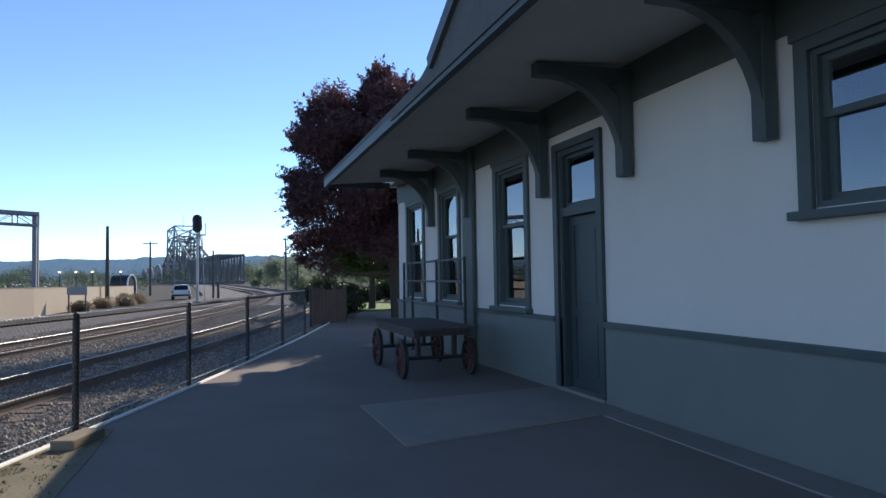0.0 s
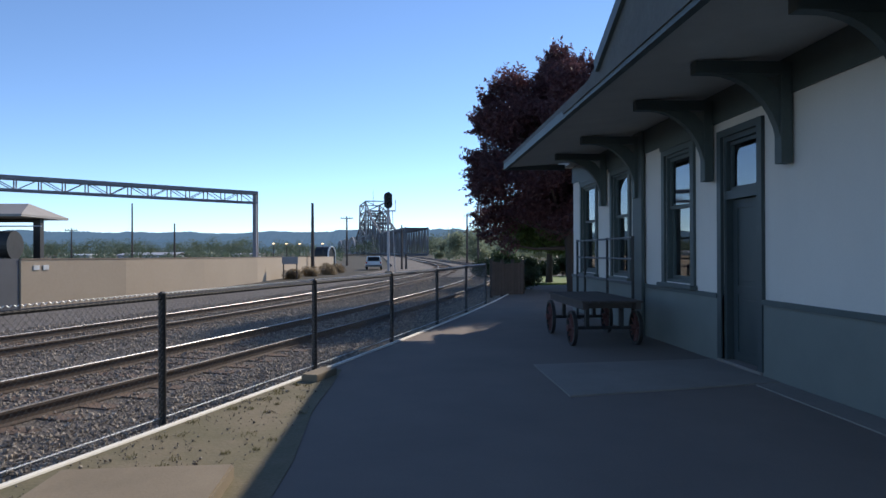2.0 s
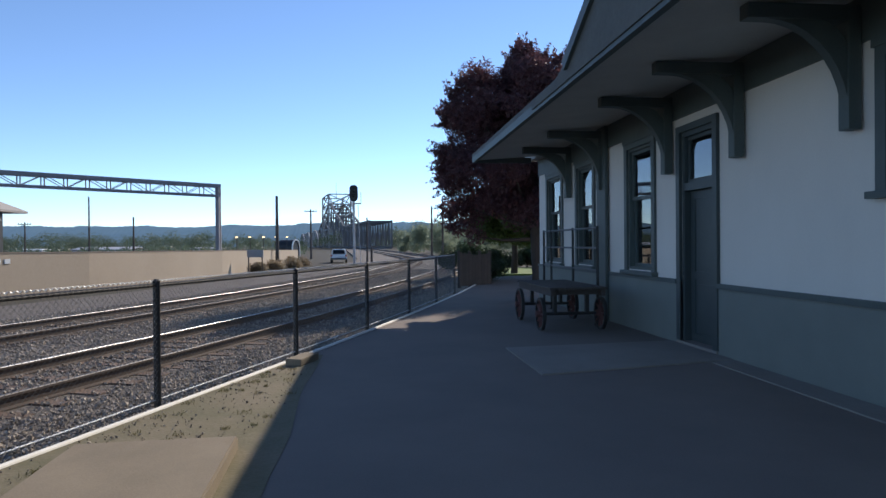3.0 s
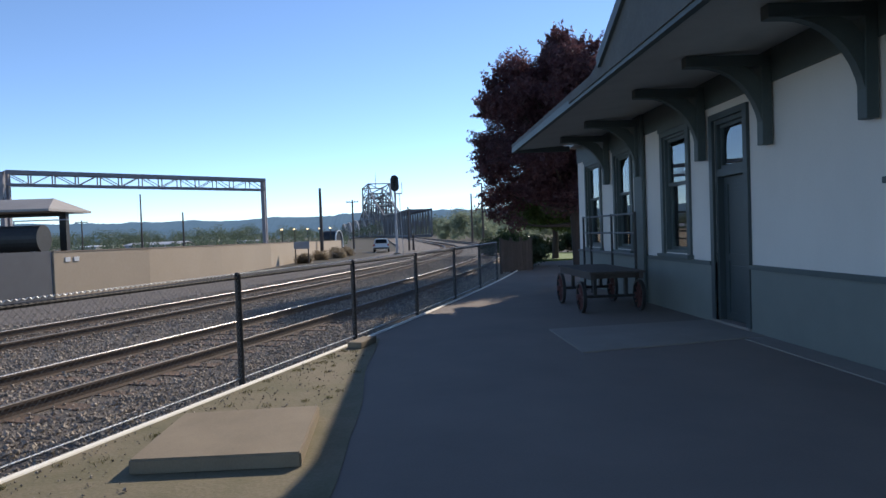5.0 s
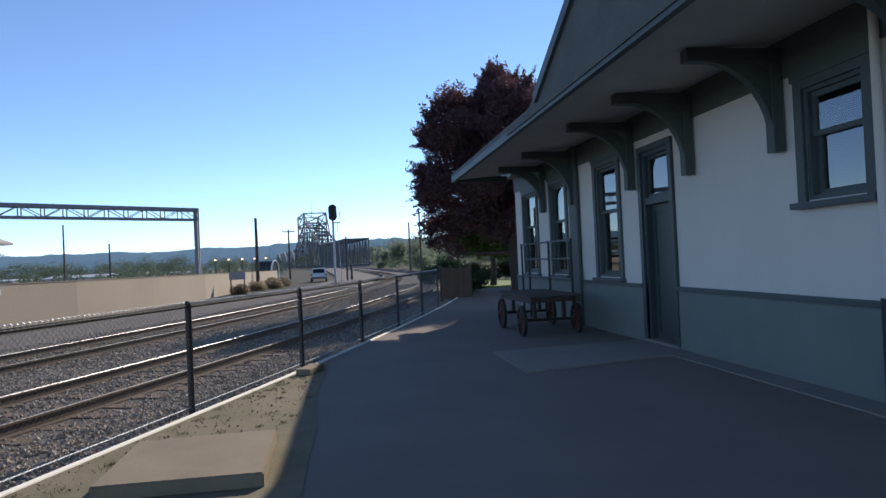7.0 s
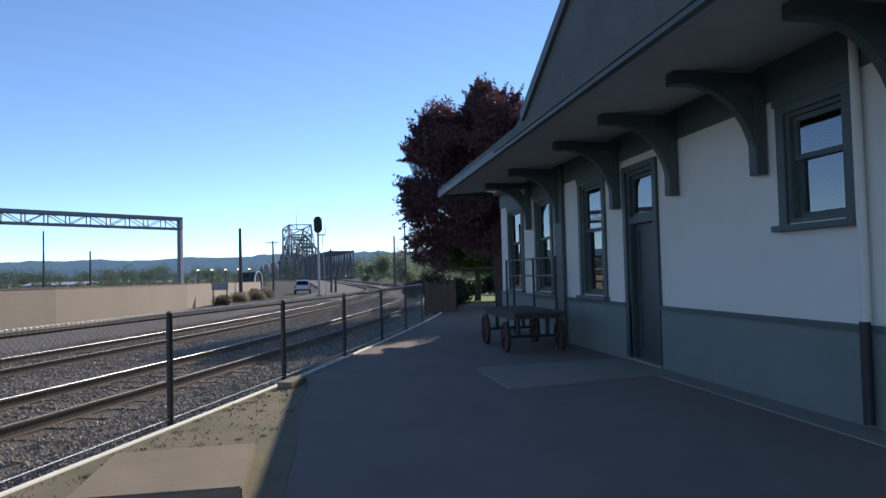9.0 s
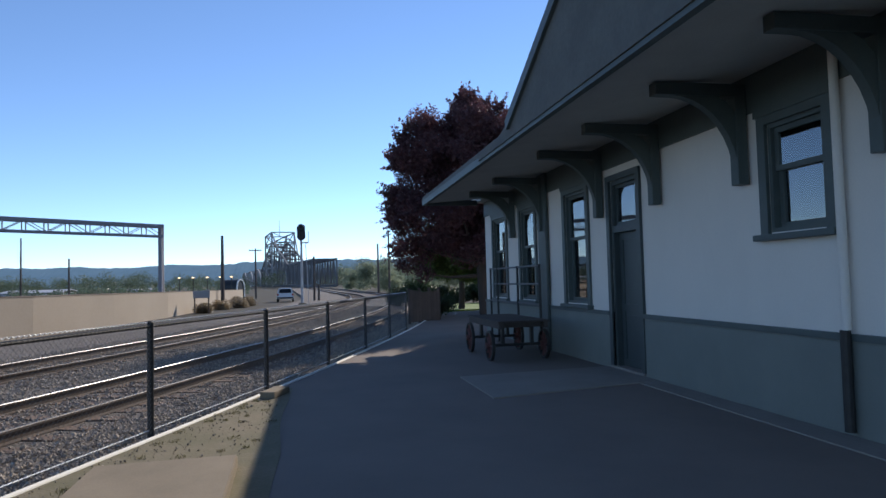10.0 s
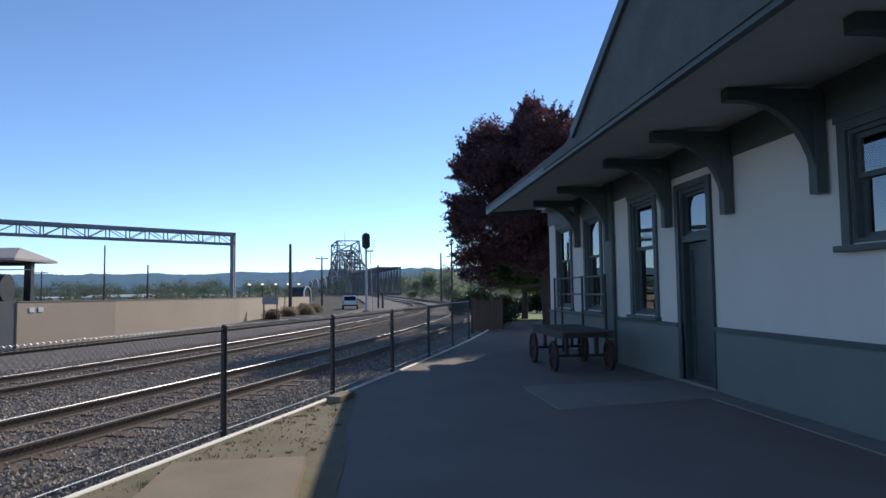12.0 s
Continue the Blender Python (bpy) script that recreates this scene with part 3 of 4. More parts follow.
def build_fence():
    fence = base("fence", "low black chain-link fence along the tracks", "fence")
    bm = bmesh.new()
    rod(bm, (0, 0, -0.2), (0, 0, TOPZ + 0.01), 0.036, n=12)
    rod(bm, (0, 0, TOPZ + 0.01), (0, 0, TOPZ + 0.03), 0.042, 0.018, n=12)
    post = finish(bm, "post", M_IRON)
    bm = bmesh.new()
    rod(bm, (0, 0, TOPZ - 0.03), (0, BAY, TOPZ - 0.03), 0.021, n=8)
    rail = finish(bm, "top_rail", M_IRON)
    bm = bmesh.new()
    rod(bm, (0, 0, 0.035), (0, BAY, 0.035), 0.008, n=6)
    low = finish(bm, "tension_wire", M_GALV)
    bm = bmesh.new()
    step, z0, z1, r = 0.06, 0.01, TOPZ + 0.02, 0.0018
    k = int(BAY / step)
    h = z1 - z0
    for i in range(-int(h / step) - 1, k + 1):
        for sgn in (1, -1):
            ya, yb = i * step, i * step + h
            za, zb = (z0, z1) if sgn > 0 else (z1, z0)
            t0, t1 = max(0, -ya / h), min(1, (BAY - ya) / h)
            if t1 <= t0 + 0.01:
                continue
            a = (0.024 + 0.004 * sgn, ya + t0 * h, za + (zb - za) * t0)
            b = (0.024 + 0.004 * sgn, ya + t1 * h, za + (zb - za) * t1)
            rod(bm, a, b, r, n=3, caps=False)
    net = finish(bm, "chain_link", M_NET)
    bm = bmesh.new()
    for i in range(k):
        for sgn in (1, -1):
            rod(bm, (0.024, i * step, z1 - 0.012), (0.024 + 0.005 * sgn, i * step + 0.017 * sgn, z1 + 0.003), 0.0055, 0.004, n=6)
    tips = finish(bm, "selvage", M_GALV)
    for i in range(-4, 6):
        x, y, h1 = along(i * BAY)
        x2, y2, h2 = along((i + 1) * BAY)
        rz = -math.degrees(math.atan2(x2 - x, y2 - y))
        m = pose(x, y, 0, 0, 0, rz)
        share("post", post, fence, m)
        if i < 5:
            share("top_rail", rail, fence, m)
            share("tension_wire", low, fence, m)
            share("chain_link", net, fence, m)
            tagged(share("selvage", tips, fence, m), kind="stuff")


build_fence()


# ---- tracks ----
def build_track(center, s0, s1, label, dull=False):
    track = base("railway_track", label, "railway track")
    for side in (-0.7525, 0.7525):
        pts = line(s0, s1, center + side, 2.0)
        bm = bmesh.new()
        sweep(bm, pts, [(-0.07, -0.16), (-0.07, -0.145), (-0.012, -0.13), (-0.012, -0.045), (-0.036, -0.03), (-0.036, -0.004),
                        (0.036, -0.004), (0.036, -0.03), (0.012, -0.045), (0.012, -0.13), (0.07, -0.145), (0.07, -0.16)])
        rail = part("rail", bm, M_RAIL, track, "rusty steel rail")
        bm = bmesh.new()
        sweep(bm, pts, [(-0.028, -0.0035), (-0.022, 0.003), (0.022, 0.003), (0.028, -0.0035)])
        if dull and side < 0:
            part("rail_head", bm, M_RAILDULL, rail, "dull grey running surface")
        else:
            part("rail_head", bm, M_RAILTOP, rail, "bright worn running surface")
    return track


def tie_mesh(material):
    bm = bmesh.new()
    bevel_box(bm, -1.24, 1.24, -0.115, 0.115, -0.30, -0.145, 0.012)
    return finish(bm, "sleeper", material)


def build_tracks():
    t1 = build_track(2.63, -30, 300, "near railway track with rusty rails on wooden sleepers", True)
    t2 = build_track(6.82, -30, 300, "second railway track with rusty rails on wooden sleepers", True)
    me1, me2 = tie_mesh(M_TIE_ORANGE), tie_mesh(M_TIE)
    for track, me, c in ((t1, me1, 2.63), (t2, me2, 6.85)):
        s = -12.0
        while s < 110:
            x, y, h = along(s, c)
            rz = -math.degrees(h) + random.uniform(-1, 1)
            share("sleeper", me, track, pose(x, y, random.uniform(-0.012, 0.006), 0, 0, rz))
            s += 0.56
    # loose rock
    rng = np.random.default_rng(4)
    n = 62000
    s = -6 + 46 * rng.random(n) ** 1.5
    off = 0.1 + 9.4 * rng.random(n) ** 1.25
    verts, faces = [], []
    octa = np.array([(1, 0, 0), (-1, 0, 0), (0, 1, 0), (0, -1, 0), (0, 0, 1), (0, 0, -1)], float)
    tris = ((0, 2, 4), (2, 1, 4), (1, 3, 4), (3, 0, 4), (2, 0, 5), (1, 2, 5), (3, 1, 5), (0, 3, 5))
    for a, o in zip(s, off):
        x, y, h = along(a, o)
        near_rail = min(abs(o - c - d) for c in (2.63, 6.85) for d in (-0.7525, 0.7525))
        if near_rail < 0.11 or (1.3 < o < 1.78 and rng.random() < 0.65):
            continue
        in_track = min(abs(o - 2.63), abs(o - 6.85)) < 1.3
        r = rng.uniform(0.015, 0.038)
        z = -0.145 + rng.uniform(-0.02, 0.025) if not in_track else -0.145 + rng.uniform(-0.022, 0.026)
        v = octa * rng.uniform(0.6, 1.15, (6, 1)) * r
        q = Euler(tuple(rng.uniform(0, 6.3, 3))).to_matrix()
        v = v @ np.array(q).T + (x, y, z)
        k = len(verts)
        verts.extend(map(tuple, v))
        faces.extend(tuple(k + i for i in f) for f in tris)
    me = bpy.data.meshes.new("ballast_rock")
    me.from_pydata(verts, [], faces)
    me.materials.append(M_STONE)
    tagged(new("ballast_rock", me), "loose angular grey-brown crushed rock between the rails", "ballast", kind="stuff")


build_tracks()
# ---- beyond the tracks ----
def build_sand_wall():
    face = [(-18.67, 16.6), (-17.2, 22.0), (-15.9, 29.0), (-14.8, 37.0), (-14.4, 46.0), (-14.3, 54.0), (-14.2, 62.0), (-13.9, 74.0)]

    def strip(x0, x1, low, high):
        """A run along the face between two depths behind it and two heights, from the top or the foot."""
        bm = bmesh.new()
        rows = []
        for x, y in face:
            top = 1.38 - 0.006 * (y - 16.3)
            lo = low if low < 0 and high is None else top + low
            hi = top if high is None else top + high
            rows.append([bm.verts.new(p) for p in ((x + x0, y, lo), (x + x0, y, hi), (x + x1, y, hi), (x + x1, y, lo))])
        for r, q in zip(rows, rows[1:]):
            for k in range(4):
                bm.faces.new((r[k], r[(k + 1) % 4], q[(k + 1) % 4], q[k]))
        bm.faces.new(rows[0])
        bm.faces.new(rows[-1][::-1])
        return bm

    wall = thing("boundary_wall", strip(0.0, -0.3, -0.42, None), M_SAND, "long low sand-coloured boundary wall beyond the tracks", "wall", kind="structure")
    part("coping", strip(0.02, -0.32, 0.002, 0.05), M_SAND_COPING, wall, "thin weathered brown coping")
    for k in (0.12, 0.2):
        x, y = -18.67 + 1.47 * k, 16.6 + 5.4 * k
        bm = bmesh.new()
        bevel_box(bm, -0.012, 0.012, -0.13, 0.13, -0.09, 0.09, 0.004, pose(x + 0.016, y, 1.08, 0, 0, -15.2))
        thing("notice_plate", bm, M_WHITE, "small white notice plate fixed to the sand-coloured wall", "sign", group="notice plates")


def build_gantry():
    a, b = Vector((-20.2, 60.0, 0)), Vector((-37.4, 45.2, 0))
    root = base("signal_gantry", "long grey steel lattice gantry spanning the yard", "gantry")
    top, bot = 7.65, 6.65
    for p in (a, b):
        bm = bmesh.new()
        for o in (-0.35, 0.35):
            beam(bm, (p.x, p.y + o, -0.4), (p.x, p.y + o, top), 0.34)
        z = 0.4
        while z < bot:
            beam(bm, (p.x, p.y - 0.35, z), (p.x, p.y + 0.35, z + 0.7), 0.08)
            z += 0.7
        part("leg", bm, M_GANTRY, root)
    d = (b - a)
    side = Vector((d.y, -d.x, 0)).normalized() * 0.45
    for sgn in (-1, 1):
        bm = bmesh.new()
        s = side * sgn
        beam(bm, a + s + Vector((0, 0, top)), b + s + Vector((0, 0, top)), 0.26, 0.32)
        part("top_chord", bm, M_GANTRY, root)
        bm = bmesh.new()
        beam(bm, a + s + Vector((0, 0, bot)), b + s + Vector((0, 0, bot)), 0.18, 0.2)
        part("bottom_chord", bm, M_GANTRY, root)
        bm = bmesh.new()
        n = 13
        for i in range(n):
            p, q = a + d * (i / n) + s, a + d * ((i + 1) / n) + s
            beam(bm, p + Vector((0, 0, bot)), p + Vector((0, 0, top)), 0.08)
            if i % 2:
                beam(bm, p + Vector((0, 0, top)), q + Vector((0, 0, bot)), 0.06)
            else:
                beam(bm, p + Vector((0, 0, bot)), q + Vector((0, 0, top)), 0.06)
        part("lattice", bm, M_GANTRY, root)


def build_pole(x, y, h, r=0.13, arms=0, lean=0.0, label="weathered dark wooden utility pole"):
    root = base("utility_pole", label, "pole", x, y, -0.4)
    bm = bmesh.new()
    rod(bm, (0, 0, 0), (lean, 0, h + 0.4), r * 1.25, r * 0.8, n=10)
    part("shaft", bm, M_POLE, root)
    for i in range(arms):
        bm = bmesh.new()
        z = h + 0.1 - i * 0.7
        beam(bm, (-0.9, -0.1, z), (0.9, -0.1, z), 0.12)
        for k in (-0.8, -0.4, 0.4, 0.8):
            rod(bm, (k, -0.1, z + 0.05), (k, -0.1, z + 0.2), 0.04, 0.03, n=6)
        part("crossarm", bm, M_POLE, root)


def build_signal(x, y):
    root = base("railway_signal", "tall railway signal mast with a black hooded head", "signal", x, y, -0.3)
    bm = bmesh.new()
    rod(bm, (0, 0, 0), (0, 0, 5.7), 0.11, 0.09, n=10)
    part("mast", bm, M_STEEL, root)
    bm = bmesh.new()
    bevel_box(bm, -0.3, 0.3, -0.3, 0.3, 0, 0.3, 0.03)
    part("footing", bm, M_CONCRETE, root)
    bm = bmesh.new()
    n = 16
    pts = []
    for i in range(n):
        a = 2 * math.pi * i / n
        pts.append((math.cos(a) * 0.36, math.sin(a) * 0.36 + (0.34 if math.sin(a) > 0 else -0.34)))
    lo = [bm.verts.new((px, -0.16, 6.25 + pz)) for px, pz in pts]
    hi = [bm.verts.new((px, -0.12, 6.25 + pz)) for px, pz in pts]
    bm.faces.new(lo)
    bm.faces.new(hi[::-1])
    for i in range(n):
        bm.faces.new((lo[i], lo[(i + 1) % n], hi[(i + 1) % n], hi[i]))
    part("target", bm, M_BLACK, root, "black oval backboard")
    bm = bmesh.new()
    bevel_box(bm, -0.2, 0.2, -0.1, 0.25, 5.65, 6.85, 0.05)
    part("head", bm, M_BLACK, root)
    for z in (5.95, 6.3, 6.65):
        bm = bmesh.new()
        rod(bm, (0, -0.42, z), (0, -0.165, z), 0.13, 0.13, n=12, caps=False)
        part("hood", bm, M_BLACK, root)
    bm = bmesh.new()
    for o in (-0.17, 0.17):
        rod(bm, (0.3 + o * 0.0 + 0.25, o, 0.1), (0.3 + 0.05, o, 5.4), 0.025, n=6)
    for i in range(15):
        z = 0.4 + i * 0.34
        x2 = 0.55 - 0.2 * z / 5.9
        rod(bm, (x2, -0.17, z), (x2, 0.17, z), 0.015, n=5)
    part("ladder", bm, M_STEEL, root)
    bm = bmesh.new()
    box(bm, -0.1, 0.6, -0.5, 0.5, 5.35, 5.4)
    for q in ((0.6, -0.5), (0.6, 0.5), (-0.1, 0.5)):
        rod(bm, (q[0], q[1], 5.4), (q[0], q[1], 6.3), 0.02, n=6)
    part("platform", bm, M_STEEL, root)


def build_bridge():
    """A row of through-truss spans running away over the river, the tall swing span among them."""
    root = base("railway_bridge", "long dark steel truss railway bridge with a tall swing span", "bridge")
    p0, p1 = Vector((-1.5, 250.0, 0)), Vector((-76.5, 700.0, 0))
    d = (p1 - p0)
    length = d.length
    u = d.normalized()
    side = Vector((u.y, -u.x, 0))
    half = 4.4

    def span(name, a, b, panels, height, material, w=0.55):
        bm = bmesh.new()
        for sgn in (-1, 1):
            o = side * half * sgn
            P = [p0 + u * (a + (b - a) * i / panels) + o for i in range(panels + 1)]
            H = [height(i / panels) for i in range(panels + 1)]
            for i in range(panels):
                za, zb = Vector((0, 0, 0.6)), Vector((0, 0, 0.6))
                beam(bm, P[i] + za, P[i + 1] + zb, w)
                beam(bm, P[i] + Vector((0, 0, H[i])), P[i + 1] + Vector((0, 0, H[i + 1])), w)
                beam(bm, P[i] + Vector((0, 0, 0.6)), P[i] + Vector((0, 0, H[i])), w * 0.8)
                if i % 2:
                    beam(bm, P[i] + Vector((0, 0, H[i])), P[i + 1] + Vector((0, 0, 0.6)), w * 0.6)
                else:
                    beam(bm, P[i] + Vector((0, 0, 0.6)), P[i + 1] + Vector((0, 0, H[i + 1])), w * 0.6)
            beam(bm, P[-1] + Vector((0, 0, 0.6)), P[-1] + Vector((0, 0, H[-1])), w * 0.8)
        for i in range(panels + 1):
            c = p0 + u * (a + (b - a) * i / panels)
            h = height(i / panels)
            if h > 5:
                beam(bm, c - side * half + Vector((0, 0, h)), c + side * half + Vector((0, 0, h)), w * 0.7)
                if i < panels:
                    c2, h2 = p0 + u * (a + (b - a) * (i + 1) / panels), height((i + 1) / panels)
                    beam(bm, c - side * half + Vector((0, 0, h)), c2 + side * half + Vector((0, 0, h2)), w * 0.4)
        for i in range(int((b - a) / 2.2)):
            c = p0 + u * (a + 2.2 * i)
            beam(bm, c - side * half + Vector((0, 0, 0.1)), c + side * half + Vector((0, 0, 0.1)), 0.4)
        return part(name, bm, material, root)

    span("near_span", 0, 76, 12, lambda t: 10.8, M_DARKSTEEL, 0.75)
    span("swing_span", 80, 224, 12, lambda t: 11 + 16.0 * max(0, 1 - abs(t - 0.5) / 0.5) ** 0.9, M_DARKSTEEL, 0.75)
    zs = (1.0, 11.0, 19.0, 25.5, 31.5)
    ends = [p0 + u * a + side * half * 1.45 * sg for a in (134, 172) for sg in (-1, 1)]
    tower = tagged(new("tower"), "pale steel lattice tower")
    tower.parent = root

    def member(name, a, b, w):
        bm = bmesh.new()
        beam(bm, a, b, w)
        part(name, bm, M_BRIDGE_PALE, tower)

    def at(e, z):
        return e + Vector((0, 0, z))

    for e in ends:
        member("tower_post", e, at(e, 31.5), 0.9)
    for a, b in ((0, 1), (2, 3), (0, 2), (1, 3)):
        for za, zb in zip(zs, zs[1:]):
            member("strut", at(ends[a], zb), at(ends[b], zb), 0.6)
            member("brace", at(ends[a], za), at(ends[b], zb), 0.4)
            member("brace", at(ends[b], za), at(ends[a], zb), 0.4)
    for i, (e, far) in enumerate(zip(ends, (104, 104, 200, 200))):
        foot = p0 + u * far + side * (half if i % 2 else -half)
        member("backstay", at(e, 31.0), at(foot, 15.0), 0.6)
    k = 228
    while k + 74 < length:
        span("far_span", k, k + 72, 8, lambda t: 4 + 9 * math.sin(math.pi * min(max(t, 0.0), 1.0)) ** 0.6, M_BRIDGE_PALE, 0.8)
        k += 74
    bm = bmesh.new()
    c = p0 + u * 152
    rod(bm, c + Vector((0, 0, 31)), c + Vector((0, 0, 40)), 0.2, 0.05, n=5)
    part("antenna", bm, M_DARKSTEEL, root)


def build_car(x, y, rz):
    root = base("car", "white estate car parked beside the tracks", "car", x, y, -0.4, rz)
    # profile along y (rear at -2.2), extruded in x with a narrower cabin
    bm = bmesh.new()
    sec = [(-2.2, 0.35), (-2.25, 0.6), (-2.2, 0.95), (2.0, 0.9), (2.25, 0.65), (2.2, 0.35)]
    lo = [bm.verts.new((-0.9, a, b)) for a, b in sec]
    hi = [bm.verts.new((0.9, a, b)) for a, b in sec]
    bm.faces.new(lo)
    bm.faces.new(hi[::-1])
    for i in range(6):
        bm.faces.new((lo[i], lo[(i + 1) % 6], hi[(i + 1) % 6], hi[i]))
    cab = [(-2.1, 0.95), (-1.85, 1.55), (0.3, 1.55), (1.05, 0.93)]
    lo = [bm.verts.new((-0.86 + 0.16 * (b > 1.2), a, b)) for a, b in cab]
    hi = [bm.verts.new((0.86 - 0.16 * (b > 1.2), a, b)) for a, b in cab]
    bm.faces.new(lo)
    bm.faces.new(hi[::-1])
    for i in range(4):
        bm.faces.new((lo[i], lo[(i + 1) % 4], hi[(i + 1) % 4], hi[i]))
    bmesh.ops.bevel(bm, geom=bm.edges[:], offset=0.06, segments=2, affect="EDGES")
    part("body", bm, M_WHITE, root)
    bm = bmesh.new()
    vs = [bm.verts.new(p) for p in ((-0.68, -2.125, 1.02), (0.68, -2.125, 1.02), (0.6, -1.92, 1.46), (-0.6, -1.92, 1.46))]
    bm.faces.new(vs)
    bmesh.ops.solidify(bm, geom=bm.faces[:], thickness=0.02)
    part("rear_window", bm, M_CARGLASS, root, "dark rear window")
    for sx in (-1, 1):
        bm = bmesh.new()
        box(bm, sx * 0.8 - 0.09, sx * 0.8 + 0.09, -2.27, -2.2, 0.72, 0.92)
        part("tail_light", bm, M_RED, root, "red tail light")
        for yy in (-1.35, 1.4):
            bm = bmesh.new()
            rod(bm, (sx * 0.92, yy, 0.32), (sx * 0.72, yy, 0.32), 0.32, n=20)
            w = part("wheel", bm, M_TYRE, root, "black tyre")
            bm = bmesh.new()
            rod(bm, (sx * 0.93, yy, 0.32), (sx * 0.9, yy, 0.32), 0.2, n=16)
            part("rim", bm, M_STEEL, w, "grey steel rim")
    bm = bmesh.new()
    box(bm, -0.85, 0.85, -2.3, -2.2, 0.4, 0.55)
    part("bumper", bm, M_BLACK, root, "dark bumper")


def build_sign_board():
    root = base("sign_board", "blank grey back of a sign on two posts", "sign", -13.25, 40.5, -0.4)
    bm = bmesh.new()
    bevel_box(bm, -0.58, 0.58, -0.03, 0.03, 1.15, 1.7, 0.01)
    part("board", bm, M_BRIDGE_PALE, root)
    for x in (-0.48, 0.48):
        bm = bmesh.new()
        beam(bm, (x, 0.075, 0.0), (x, 0.075, 1.65), 0.08)
        part("post", bm, M_POLE, root)


def build_arched_shed():
    root = base("arched_shed", "dark arched shed with a white rim behind the boundary wall", "shed", -15.6, 79.5, -0.4, 72)
    arc = [(math.cos(math.pi * i / 18) * 1.1, 1.65 + math.sin(math.pi * i / 18) * 1.1) for i in range(19)]
    arc = [(1.1, 0.0)] + arc + [(-1.1, 0.0)]
    bm = bmesh.new()
    rows = [[bm.verts.new((x, y, z)) for x, z in arc] for y in (-0.9, 1.1)]
    for i in range(len(arc) - 1):
        bm.faces.new((rows[0][i], rows[0][i + 1], rows[1][i + 1], rows[1][i]))
    bm.faces.new(rows[0][::-1])
    bm.faces.new(rows[1])
    part("vault", bm, M_BLACK, root)
    bm = bmesh.new()
    rings = []
    for k, y in ((0.93, -1.0), (1.05, -1.0), (1.05, -0.85), (0.93, -0.85)):
        rings.append([bm.verts.new((x * k, y, 1.65 + (z - 1.65) * k if z > 0.1 else 0)) for x, z in arc])
    for a in range(4):
        r, q = rings[a], rings[(a + 1) % 4]
        for i in range(len(arc) - 1):
            bm.faces.new((r[i], r[i + 1], q[i + 1], q[i]))
    part("rim", bm, M_WHITE, root, "white painted arched rim")


def build_shelter():
    root = base("platform_shelter", "open platform shelter with a tan hipped roof on dark posts", "shelter", -20.35, 22.0, -0.4)
    bm = bmesh.new()
    zr, ze = 4.22, 3.66
    top = [bm.verts.new(p) for p in ((-1.05, 0, zr), (-22, 0, zr))]
    rim = [bm.verts.new(p) for p in ((-0.3, -1.9, ze), (-0.3, 1.9, ze), (-23, 1.9, ze), (-23, -1.9, ze))]
    low = [bm.verts.new(v.co - Vector((0, 0, 0.1))) for v in rim]
    bm.faces.new((rim[0], rim[1], top[0]))
    bm.faces.new((rim[1], rim[2], top[1], top[0]))
    bm.faces.new((rim[2], rim[3], top[1]))
    bm.faces.new((rim[3], rim[0], top[0], top[1]))
    for i in range(4):
        k = (i + 1) % 4
        bm.faces.new((rim[k], rim[i], low[i], low[k]))
    bm.faces.new(low)
    part("roof", bm, M_CANOPY, root, "weathered tan sheet roof")
    for x in (-0.64, -4.6, -9.0, -14.0, -19.0):
        bm = bmesh.new()
        beam(bm, (x, 0, 0), (x, 0, 3.57), 0.3)
        part("post", bm, M_IRON, root, "dark square post")
    bm = bmesh.new()
    beam(bm, (-22, 0, 3.47), (-0.5, 0, 3.47), 0.16)
    part("ridge_beam", bm, M_IRON, root)
    # dark tank on its stand under the roof
    tank = base("storage_tank", "dark round tank under the shelter", "tank", -21.3, 20.2, -0.4)
    bm = bmesh.new()
    rod(bm, (-1.5, 0, 2.35), (0.35, 0, 2.35), 0.6, n=24)
    part("shell", bm, M_IRON, tank)
    for x in (-1.2, 0.1):
        bm = bmesh.new()
        box(bm, x - 0.1, x + 0.1, -0.5, 0.5, 0, 1.85)
        part("stand", bm, M_IRON, tank)
    bm = bmesh.new()
    rod(bm, (-0.9, 0, 2.9), (-0.9, 0, 3.15), 0.03, n=6)
    rod(bm, (-0.9, 0, 3.15), (1.4, 0, 3.15), 0.03, n=6)
    part("pipe", bm, M_STEEL, tank)
    bm = bmesh.new()
    prism(bm, [(-18.72, 16.55), (-21.55, 9.0), (-21.85, 9.1), (-19.02, 16.55)], -0.42, 1.43)
    thing("dark_wall", bm, M_DARKSTEEL, "low dark grey steel wall beside the sand-coloured one", "wall", kind="structure")


build_sand_wall()
build_gantry()
build_signal(-6.3, 47.5)
build_bridge()
build_pole(-13.85, 56.0, 6.35, 0.15)
build_pole(-44.8, 90.0, 8.8, 0.12)
build_pole(-38.75, 90.0, 5.9, 0.13)
build_pole(-53.4, 90.0, 5.2, 0.1, 1)
build_pole(-13.75, 90.0, 6.9, 0.13, 1)
build_pole(-5.31, 60.0, 4.4, 0.09)
build_pole(-4.86, 60.0, 1.4, 0.11, label="short dark wooden post beside the tracks")
build_pole(4.1, 90.0, 7.3, 0.14)
build_pole(5.75, 90.0, 8.8, 0.14)
build_car(-8.6, 68.0, 2)
build_sign_board()
build_arched_shed()
build_shelter()


